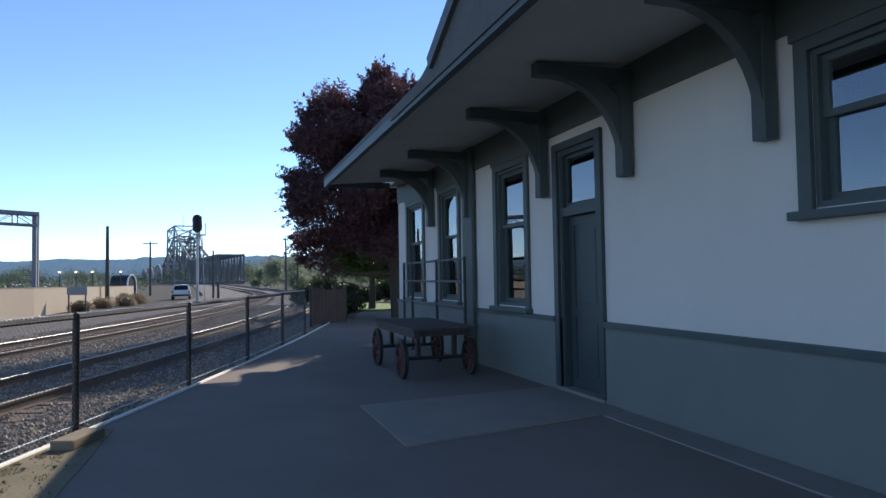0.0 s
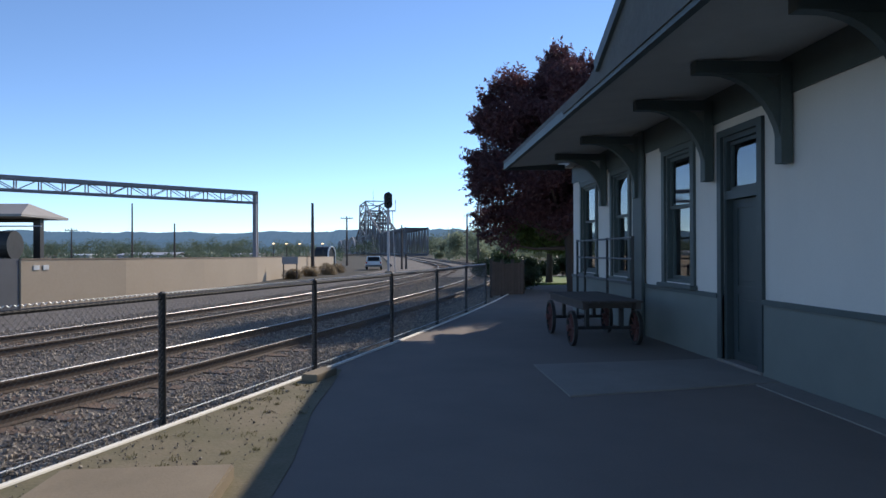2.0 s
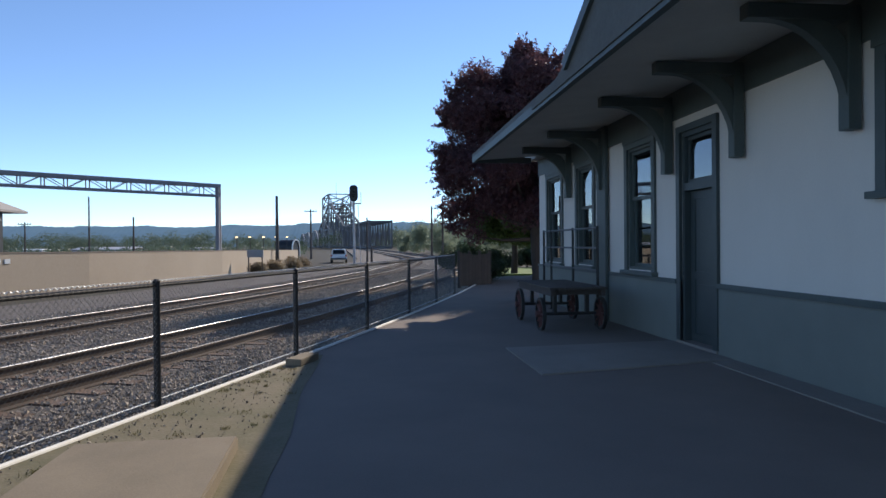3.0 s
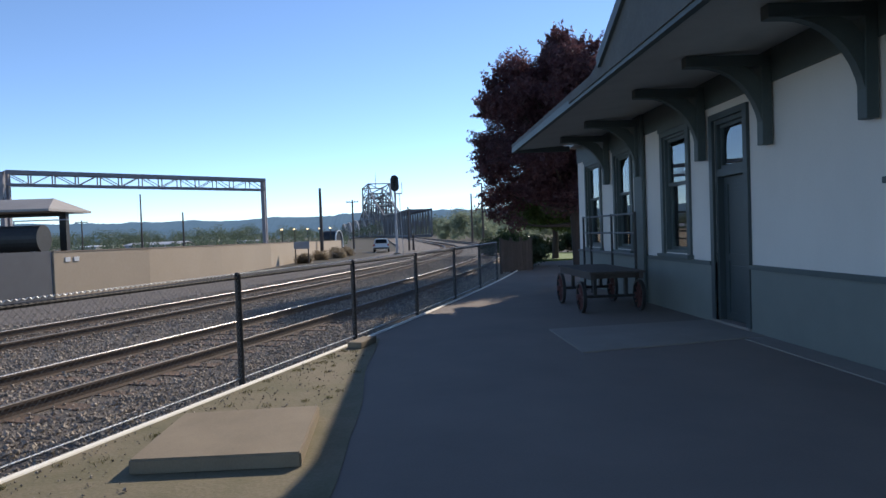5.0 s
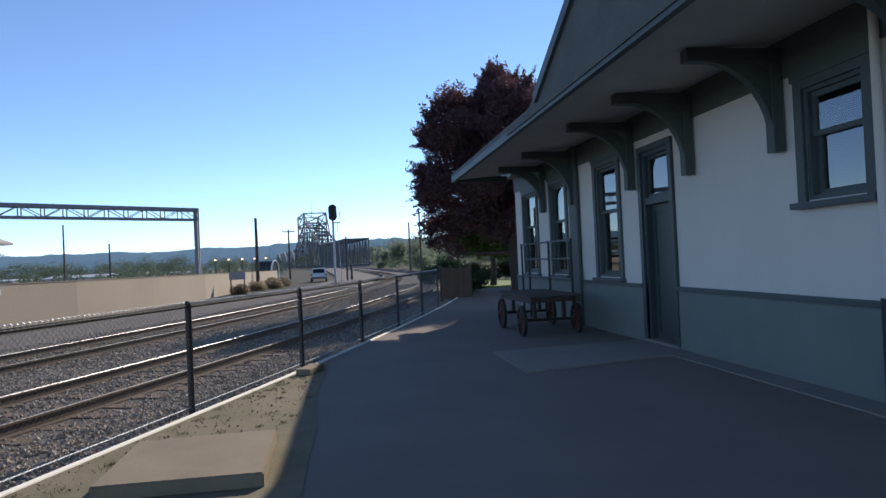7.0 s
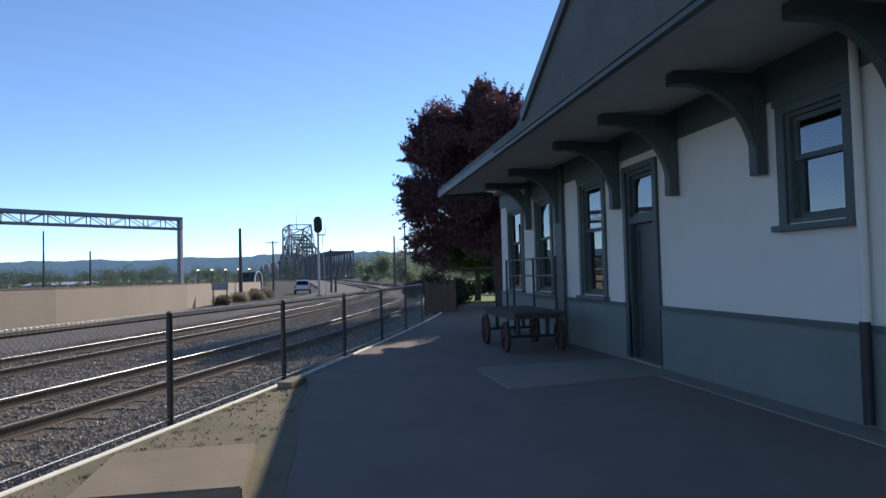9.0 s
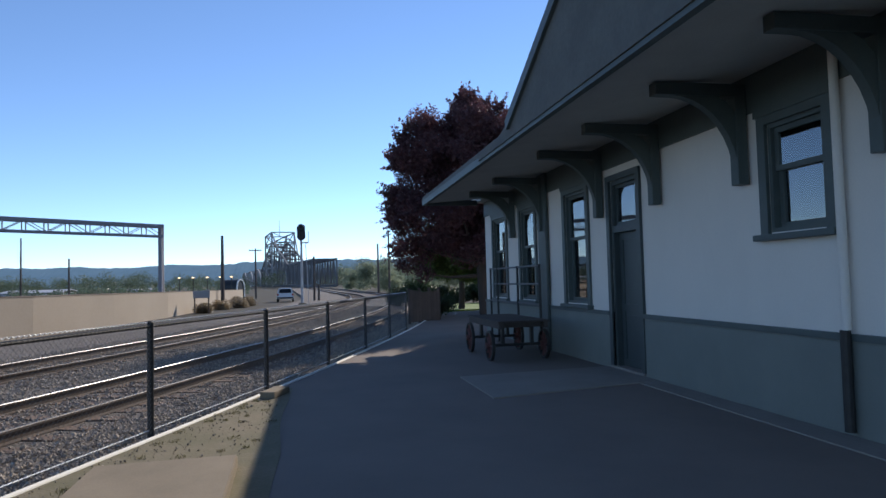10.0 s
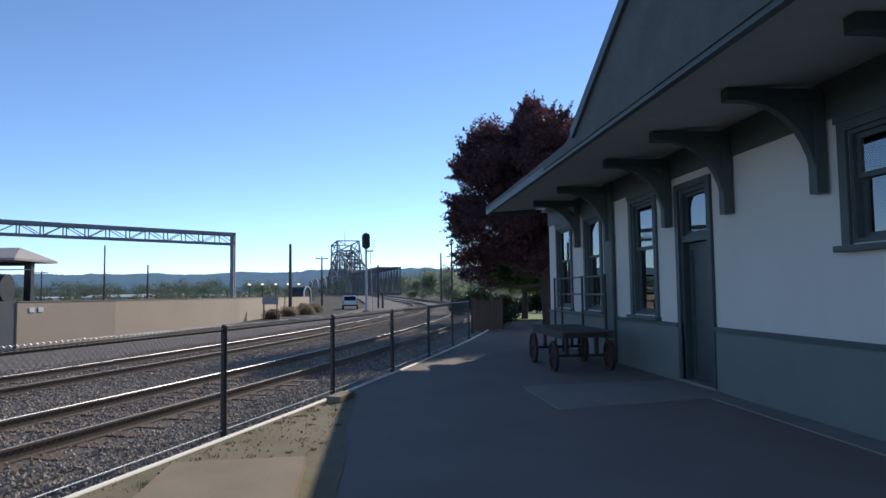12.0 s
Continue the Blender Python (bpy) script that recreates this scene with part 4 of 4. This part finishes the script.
# warm bright points beyond the wall, built as glowing heads on added posts
def build_glow_head(x, y, z):
    root = base("yard_lamp", "small warm glowing head on a thin dark post", "lamp", x, y, -0.4, group="yard lamps")
    bm = bmesh.new()
    rod(bm, (0, 0, 0), (0, 0, z + 0.3), 0.06, 0.04, n=8)
    part("post", bm, M_IRON, root)
    bm = bmesh.new()
    bevel_box(bm, -0.22, 0.22, -0.16, 0.16, z + 0.3, z + 0.42, 0.03)
    part("housing", bm, M_STEEL, root)
    bm = bmesh.new()
    bevel_box(bm, -0.11, 0.11, -0.2, -0.162, z + 0.28, z + 0.4, 0.01)
    part("lens", bm, M_WARMGLOW, root, "glowing warm face")
    return root


lamp = build_glow_head(-20.8, 72.0, 2.7)
for x, y in ((-19.35, 72.5), (-17.85, 73.0), (-16.45, 73.5), (-15.2, 74.0)):
    copy_thing(lamp, pose(x, y, -0.4))


def build_warehouse(x, y, w, d, h, roof_mat, label, bays):
    root = base("warehouse", label, "building", x, y, -0.42)
    bm = bmesh.new()
    box(bm, -w / 2, w / 2, -d / 2, d / 2, 0, h)
    part("wall", bm, M_BRIDGE_PALE, root)
    bm = bmesh.new()
    sec = [(-d / 2 - 0.5, h), (0, h + d * 0.05), (d / 2 + 0.5, h), (d / 2 + 0.5, h + 0.25), (0, h + d * 0.05 + 0.25), (-d / 2 - 0.5, h + 0.25)]
    lo = [bm.verts.new((-w / 2 - 0.5, a, b)) for a, b in sec]
    hi = [bm.verts.new((w / 2 + 0.5, a, b)) for a, b in sec]
    bm.faces.new(lo)
    bm.faces.new(hi[::-1])
    for i in range(6):
        k = (i + 1) % 6
        bm.faces.new((lo[i], lo[k], hi[k], hi[i]))
    part("roof", bm, roof_mat, root)
    for i in range(bays):
        cx = -w / 2 + w * (i + 0.5) / bays
        bm = bmesh.new()
        box(bm, cx - w / bays * 0.3, cx + w / bays * 0.3, -d / 2 - 0.08, -d / 2 - 0.004, 0.3, h * 0.75)
        part("loading_door", bm, M_STEEL, root, "grey roller door")


build_warehouse(-104.0, 255.0, 20, 18, 1.0, M_STEEL, "long low pale warehouse with a grey roof", 6)
build_warehouse(-76.0, 285.0, 12, 10, 0.9, M_STEEL, "low pale shed with a grey roof", 4)
build_warehouse(-124.0, 240.0, 7, 6, 1.1, M_WHITE, "small white shed on the plain", 2)


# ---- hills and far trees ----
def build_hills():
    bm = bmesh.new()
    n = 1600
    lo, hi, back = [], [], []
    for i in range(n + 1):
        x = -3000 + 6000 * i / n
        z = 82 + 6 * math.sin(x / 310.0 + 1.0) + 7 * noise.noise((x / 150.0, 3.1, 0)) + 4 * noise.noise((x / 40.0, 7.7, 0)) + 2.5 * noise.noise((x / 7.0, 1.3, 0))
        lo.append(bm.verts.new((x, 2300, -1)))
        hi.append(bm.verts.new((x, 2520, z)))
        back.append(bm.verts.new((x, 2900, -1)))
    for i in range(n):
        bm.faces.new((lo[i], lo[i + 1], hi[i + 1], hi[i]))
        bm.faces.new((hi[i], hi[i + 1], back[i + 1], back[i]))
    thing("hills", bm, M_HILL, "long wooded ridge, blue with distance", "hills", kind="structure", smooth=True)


def leaf_cloud(name, spots, count, size, material, parent, seed, label="", flat=0.6):
    """Many small folded leaves, spread over soft clumps (x, y, z, radius)."""
    rng = np.random.default_rng(seed)
    rad = np.array([s[3] for s in spots])
    pick = rng.choice(len(spots), count, p=rad ** 2 / (rad ** 2).sum())
    cen = np.array([s[:3] for s in spots])[pick]
    v = rng.normal(size=(count, 3))
    v /= np.linalg.norm(v, axis=1)[:, None]
    r = rad[pick] * (0.3 + 0.85 * rng.random(count) ** 0.75)
    pos = cen + v * r[:, None] * (1, 1, 0.85)
    a = rng.normal(size=(count, 3))
    a /= np.linalg.norm(a, axis=1)[:, None]
    b = np.cross(a, rng.normal(size=(count, 3)))
    b /= np.linalg.norm(b, axis=1)[:, None]
    sz = size * rng.uniform(0.6, 1.3, count)[:, None]
    a, b = a * sz, b * sz * flat
    verts = np.stack((pos - a, pos + b * 0.6, pos + a, pos - b * 0.6), 1).reshape(-1, 3)
    me = bpy.data.meshes.new(name)
    me.from_pydata(verts.tolist(), [], [(4 * i, 4 * i + 1, 4 * i + 2, 4 * i + 3) for i in range(count)])
    me.materials.append(material)
    ob = new(name, me)
    ob.parent = parent
    return tagged(ob, label)


def build_tree(x, y, height, radius, low, material, label, seed, clumps=60, count=40000, leaf=0.12, name="tree", trunk_r=0.28, shape=None):
    root = base(name, label, "tree", x, y, 0)
    rng = np.random.default_rng(seed)
    spots = []
    mid, tall = (height + low) / 2, (height - low) / 2
    for i in range(clumps):
        while True:
            p = rng.uniform(-1, 1, 3)
            if 0.15 < (p ** 2).sum() < 1:
                break
        p /= max(0.75, np.linalg.norm(p) ** 0.5)
        p = p * min(1, 1 / max(np.linalg.norm(p), 1e-6))
        s = radius * rng.uniform(0.2, 0.34)
        spots.append((p[0] * (radius - s * 0.6), p[1] * (radius - s * 0.6), mid + p[2] * (tall - s * 0.6), s))
    if shape:
        spots += shape
    bm = bmesh.new()
    rod(bm, (0, 0, -0.1), (0.05, 0, low * 0.9), trunk_r * 1.25, trunk_r, n=12, caps=False)
    rod(bm, (0.05, 0, low * 0.9), (0, 0.1, mid), trunk_r, trunk_r * 0.6, n=10, caps=False)
    rod(bm, (0, 0.1, mid), (0.1, 0, height - 0.8), trunk_r * 0.6, 0.04, n=8)
    for i in range(0, len(spots), 3):
        c = spots[i]
        z = low * 0.8 + (c[2] - low * 0.8) * 0.45
        rod(bm, (0.03, 0.03, z), c[:3], trunk_r * 0.35, 0.02, n=6)
    part("trunk", bm, M_BARK, root, "dark ridged trunk and limbs", smooth=True)
    leaf_cloud("crown", spots, count, leaf, material, root, seed + 1)
    return root


def build_plum(x, y):
    """The copper-leaved tree: a boxy, dense crown with lobes on top and a ragged rim."""
    root = base("tree", "broad copper-leaved tree with dense dark purple foliage", "tree", x, y, 0.04)
    root.scale = (0.975, 0.975, 0.975)
    rng = np.random.default_rng(5)
    low, high, rad = 2.45, 9.4, 4.0
    spots, core = [], []
    for i in range(150):
        a, u = rng.uniform(0, 2 * math.pi), rng.uniform(0, 1)
        z = low + 0.5 + (high - low - 1.0) * u
        # girth by height: full from the skirt to two thirds up, then rounding in
        g = rad * (0.86 + 0.14 * math.sin(math.pi * min(u / 0.7, 1))) * (1 - max(0, (u - 0.62) / 0.38) ** 2 * 0.55)
        s = rng.uniform(0.55, 1.0)
        d = (g - s * 1.1) * (1 if i % 3 else rng.uniform(0.3, 0.9))
        spots.append((math.cos(a) * d, math.sin(a) * d * (0.82 if math.sin(a) < 0 else 1), z, s))
    for i in range(40):
        a, d = rng.uniform(0, 2 * math.pi), rad * 0.62 * math.sqrt(rng.random())
        spots.append((math.cos(a) * d, math.sin(a) * d, high - 0.7 - 0.9 * (d / rad) ** 2 + rng.uniform(-0.5, 0.25), rng.uniform(0.55, 0.85)))
    for i in range(50):
        a, d = rng.uniform(0, 2 * math.pi), rad * 0.6 * math.sqrt(rng.random())
        core.append((math.cos(a) * d * 0.75, math.sin(a) * d * 0.75 + 0.5, rng.uniform(low + 1, high - 2.2), rng.uniform(0.8, 1.1)))
    # lobes of the skyline, then unseen clumps behind the roof added to cast shade
    spots += [(-0.45, 0, 9.2, 0.5), (-0.4, 0.1, 9.6, 0.3), (0.0, 0.2, 9.3, 0.5), (-2.3, 0, 8.3, 0.6), (-2.0, 0, 8.6, 0.45), (-2.95, 0, 7.3, 0.55), (0.6, 0.2, 9.2, 0.55), (1.2, 0, 9.0, 0.6),
              (-3.2, 0, 5.2, 0.6), (-3.2, 0, 4.2, 0.6), (-3.15, 0.1, 3.2, 0.6), (-2.9, 0, 2.3, 0.5), (-2.4, -0.5, 1.9, 0.45), (-3.1, 0, 7.0, 0.5), (-3.1, 0.3, 6.3, 0.5),
              (-1.9, 0, 8.4, 0.5), (-2.6, 0.1, 8.0, 0.5), (-3.0, 0, 7.5, 0.5), (-3.25, 0, 6.9, 0.42), (-3.2, 0.1, 6.6, 0.35), (-3.25, 0, 5.4, 0.4),
              (1.8, -0.5, 7.8, 0.8), (2.4, 0.1, 8.1, 0.8), (2.7, -0.4, 6.8, 0.9), (1.1, -1.4, 7.2, 0.8),
              (2.0, -3.7, 6.3, 1.0), (2.7, -3.4, 6.4, 1.0), (1.5, -3.6, 6.0, 0.8), (2.3, -4.2, 6.3, 0.9), (3.2, -3.0, 6.0, 1.0), (2.4, -3.2, 5.0, 1.0)]
    # a cleft between the two crests and a bite low in the skirt
    spots = [c for c in spots if not (abs(c[0] + 1.05) < 0.5 and c[2] > 8.0) and not (c[0] < -2.5 and 5.5 < c[2] < 6.35)]
    bm = bmesh.new()
    rod(bm, (0.5, 0, -0.3), (0.3, 0, 2.8), 0.34, 0.26, n=14, caps=False)
    rod(bm, (0.3, 0, 2.8), (0, 0.1, 6.0), 0.26, 0.18, n=10, caps=False)
    rod(bm, (0, 0.1, 6.0), (0.1, 0, 9.2), 0.2, 0.04, n=8)
    for c in spots[::4]:
        z = 2.0 + (c[2] - 2.0) * 0.5
        mid = (c[0] * 0.5, c[1] * 0.5, (z + c[2]) / 2 - 0.2)
        rod(bm, (0.03, 0.03, z * 0.9), mid, 0.11, 0.06, n=6, caps=False)
        rod(bm, mid, c[:3], 0.06, 0.015, n=6, caps=False)
    part("trunk", bm, M_BARK, root, "dark ridged trunk and limbs", smooth=True)
    leaf_cloud("crown", spots, 175000, 0.08, M_PLUM, root, 6)
    leaf_cloud("inner_crown", core, 30000, 0.12, M_PLUM, root, 7)
    # outer sprays, thin twigs of leaves past the rim
    rim = []
    for c in spots:
        if math.hypot(c[0], c[1]) > 2.5 or c[2] > 8.6:
            v = Vector((c[0], c[1], (c[2] - 5.5) * 0.8)).normalized()
            for k in range(4):
                way = (v + Vector(tuple(rng.normal(size=3) * 0.45)) + Vector((0, 0, 0.35))).normalized()
                reach = rng.uniform(0.25, 0.75)
                for n in range(5):
                    q = Vector(c[:3]) + way * (c[3] * 0.85 + reach * n / 4)
                    rim.append((q.x, q.y, q.z, 0.17 - 0.028 * n))
    leaf_cloud("outer_sprays", rim, 34000, 0.075, M_PLUM, root, 8)


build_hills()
build_plum(1.69, 18.3)
build_tree(2.95, 27.0, 5.0, 2.7, 1.15, M_GREENLEAF, "small bright green tree on the sunlit lawn", 21, 40, 24000, 0.12, trunk_r=0.16)
# largely unseen behind the depot, added to throw shade over the platform
build_tree(6.9, 25.2, 9.6, 3.8, 1.4, M_GREENLEAF, "leafy green tree behind the depot, placed for its shade", 22, 70, 42000, 0.16, trunk_r=0.24)


def build_far_woods():
    rng = np.random.default_rng(9)
    root = base("far_woods", "band of dark green woods across the river plain", "woods", kind="stuff")
    spots = []
    for i in range(950):
        x = rng.uniform(-430, 320)
        y = rng.uniform(330, 520)
        h = rng.choice((4, 5, 6.5, 9, 11)) * rng.uniform(0.8, 1.25) * (1.2 if x > -20 else 0.85)
        if -75 < x < 0 and rng.random() < 0.6:
            continue
        for k in range(3):
            spots.append((x + rng.uniform(-4, 4), y, h * rng.uniform(0.25, 0.75), h * 0.38))
    for i in range(420):
        y = rng.uniform(130, 320)
        x = -5 - y * rng.uniform(0.1, 1.15)
        h = rng.uniform(1.2, 2.6) * (0.7 + y / 500)
        spots.append((x, y, h * 0.35 - 0.4, h * 0.6))
        spots.append((x + rng.uniform(-2, 2), y, h * 0.6 - 0.4, h * 0.4))
    leaf_cloud("foliage", spots, 330000, 0.42, M_FARTREE, root, 10)
    root = base("riverside_trees", "row of mixed green trees beside the curving tracks", "woods", kind="stuff")
    spots = []
    for i in range(110):
        y = rng.uniform(95, 200)
        x = 4 + rng.uniform(0, 45) * y / 130
        h = rng.uniform(2.0, 6.5)
        for k in range(4):
            spots.append((x + rng.uniform(-1.5, 1.5), y, h * rng.uniform(0.15, 0.75), h * 0.3))
    leaf_cloud("foliage", spots, 120000, 0.24, M_WILLOW, root, 12)


build_far_woods()


# ---- shrubs and the enclosure at the platform's end ----
def build_shrub(x, y, r, h, material, label, seed, count=5000, leaf=0.06, z=0.0):
    root = base("shrub", label, "shrub", x, y, z)
    rng = np.random.default_rng(seed)
    spots = [(rng.uniform(-r, r) * 0.6, rng.uniform(-r, r) * 0.6, h * rng.uniform(0.25, 0.75), r * 0.45) for i in range(12)]
    bm = bmesh.new()
    for s in spots[:6]:
        rod(bm, (0, 0, 0), s[:3], 0.025, 0.008, n=5)
    part("stems", bm, M_BARK, root)
    leaf_cloud("leaves", spots, count, leaf, material, root, seed)


build_shrub(-0.55, 18.3, 0.75, 1.15, M_SHRUB, "dark rounded shrub at the end of the platform", 31)
build_shrub(0.25, 19.6, 0.8, 1.0, M_SHRUB, "dark rounded shrub at the end of the platform", 32)
build_shrub(1.55, 25.0, 0.6, 1.5, M_SHRUB, "dark rounded shrub by the lawn", 33)
for k in range(9):
    build_shrub(0.6 + 1.35 * k, 36.4 + 0.5 * math.sin(k * 2.1), 1.05, 1.5 + 0.5 * math.sin(k * 1.7), M_SHRUB, "dark hedge shrub along the far edge of the lawn", 60 + k, 3500, 0.11, -0.1)
for k, (x, y, r) in enumerate(((-12.9, 48.5, 1.0), (-12.2, 52.0, 1.1), (-13.4, 42.5, 0.8), (-11.9, 56.5, 1.2), (-12.6, 60.0, 1.2))):
    build_shrub(x, y, r, 0.6, M_DRY, "low dry brown brush beside the wall", 40 + k, 2500, 0.09, -0.4)


def build_enclosure():
    root = base("screen_fence", "dark slatted screen fence closing the platform's end", "fence")
    a, b = Vector((-1.5, 16.3, 0)), Vector((-0.2, 16.9, 0))
    d = b - a
    n = 10
    for i in range(n):
        p = a + d * (i + 0.5) / n
        bm = bmesh.new()
        sag = 0.1 * math.sin(math.pi * i / n)
        bevel_box(bm, -0.068, 0.068, -0.015, 0.015, -0.02, 1.27 - sag + random.uniform(-0.02, 0.02), 0.006, pose(p.x, p.y, 0, 0, 0, math.degrees(math.atan2(d.y, d.x))))
        part("slat", bm, M_CARTWOOD, root)
    for k in range(4):
        p = a + d * k / 3
        bm = bmesh.new()
        beam(bm, (p.x, p.y + 0.08, -0.1), (p.x, p.y + 0.08, 1.32), 0.1)
        part("post", bm, M_CARTWOOD, root)


build_enclosure()


# ---- baggage wagon ----
def wheel_mesh(bm_rim, bm_spokes, r, w=0.06, spokes=10):
    n = 24
    for i in range(n):
        a0, a1 = 2 * math.pi * i / n, 2 * math.pi * (i + 1) / n
        ring = []
        for a in (a0, a1):
            for rr in (r - 0.045, r):
                for xx in (-w / 2, w / 2):
                    ring.append(bm_rim.verts.new((xx, math.cos(a) * rr, math.sin(a) * rr)))
        for f in ((0, 1, 5, 4), (2, 6, 7, 3), (0, 4, 6, 2), (1, 3, 7, 5)):
            bm_rim.faces.new([ring[k] for k in f])
    bmesh.ops.remove_doubles(bm_rim, verts=bm_rim.verts[:], dist=0.0005)
    rod(bm_spokes, (-0.09, 0, 0), (0.09, 0, 0), 0.06, n=12)
    for i in range(spokes):
        a = 2 * math.pi * i / spokes
        rod(bm_spokes, (0, 0, 0), (0, math.cos(a) * (r - 0.03), math.sin(a) * (r - 0.03)), 0.02, n=6)


def build_wagon():
    root = base("baggage_wagon", "old four-wheeled wooden baggage wagon with spoked iron wheels", "wagon", -1.2, 3.85, 0, 0)
    zt = 0.80
    for i in range(7):
        bm = bmesh.new()
        x = -0.52 + i * 0.149
        bevel_box(bm, x, x + 0.142, -1.25, 1.35, zt - 0.04, zt, 0.006)
        part("deck_plank", bm, M_CARTWOOD, root)
    bm = bmesh.new()
    for x in (-0.45, 0.45):
        box(bm, x - 0.04, x + 0.04, -1.2, 1.3, zt - 0.15, zt - 0.042)
    for y in (-1.0, 0, 1.1):
        box(bm, -0.41, 0.41, y - 0.04, y + 0.04, zt - 0.14, zt - 0.044)
    part("frame", bm, M_CARTWOOD, root)
    for y, r in ((-0.75, 0.30), (0.95, 0.33)):
        bm = bmesh.new()
        rod(bm, (-0.62, y, r), (0.62, y, r), 0.03, n=8)
        for x in (-0.3, 0.3):
            box(bm, x - 0.03, x + 0.03, y - 0.05, y + 0.05, r, zt - 0.14)
        part("axle", bm, M_IRON, root)
        for x in (-0.56, 0.56):
            br, bs = bmesh.new(), bmesh.new()
            wheel_mesh(br, bs, r)
            w = part("wheel", br, M_IRON, root, "worn iron wheel rim")
            w.matrix_basis = pose(x, y, r)
            part("spokes", bs, M_RUSTRED, w, "dull red spokes")


def build_rack():
    """Railed metal rack standing behind the wagon by the wall."""
    root = base("baggage_rack", "tall dark metal railing rack standing against the wall", "rack", -0.5, 4.0, 0)
    zt = 1.9
    for y in (-0.35, 1.2, 2.92, 3.6):
        bm = bmesh.new()
        rod(bm, (0, y, 0), (0, y, zt), 0.028, n=8)
        bevel_box(bm, -0.06, 0.06, y - 0.06, y + 0.06, 0, 0.02, 0.005)
        part("post", bm, M_IRON, root)
    for z in (zt - 0.03, zt - 0.42, zt - 0.85):
        bm = bmesh.new()
        rod(bm, (0, -0.35, z), (0, 3.6, z), 0.02, n=8)
        part("bar", bm, M_DARKSTEEL, root)


build_wagon()
build_rack()
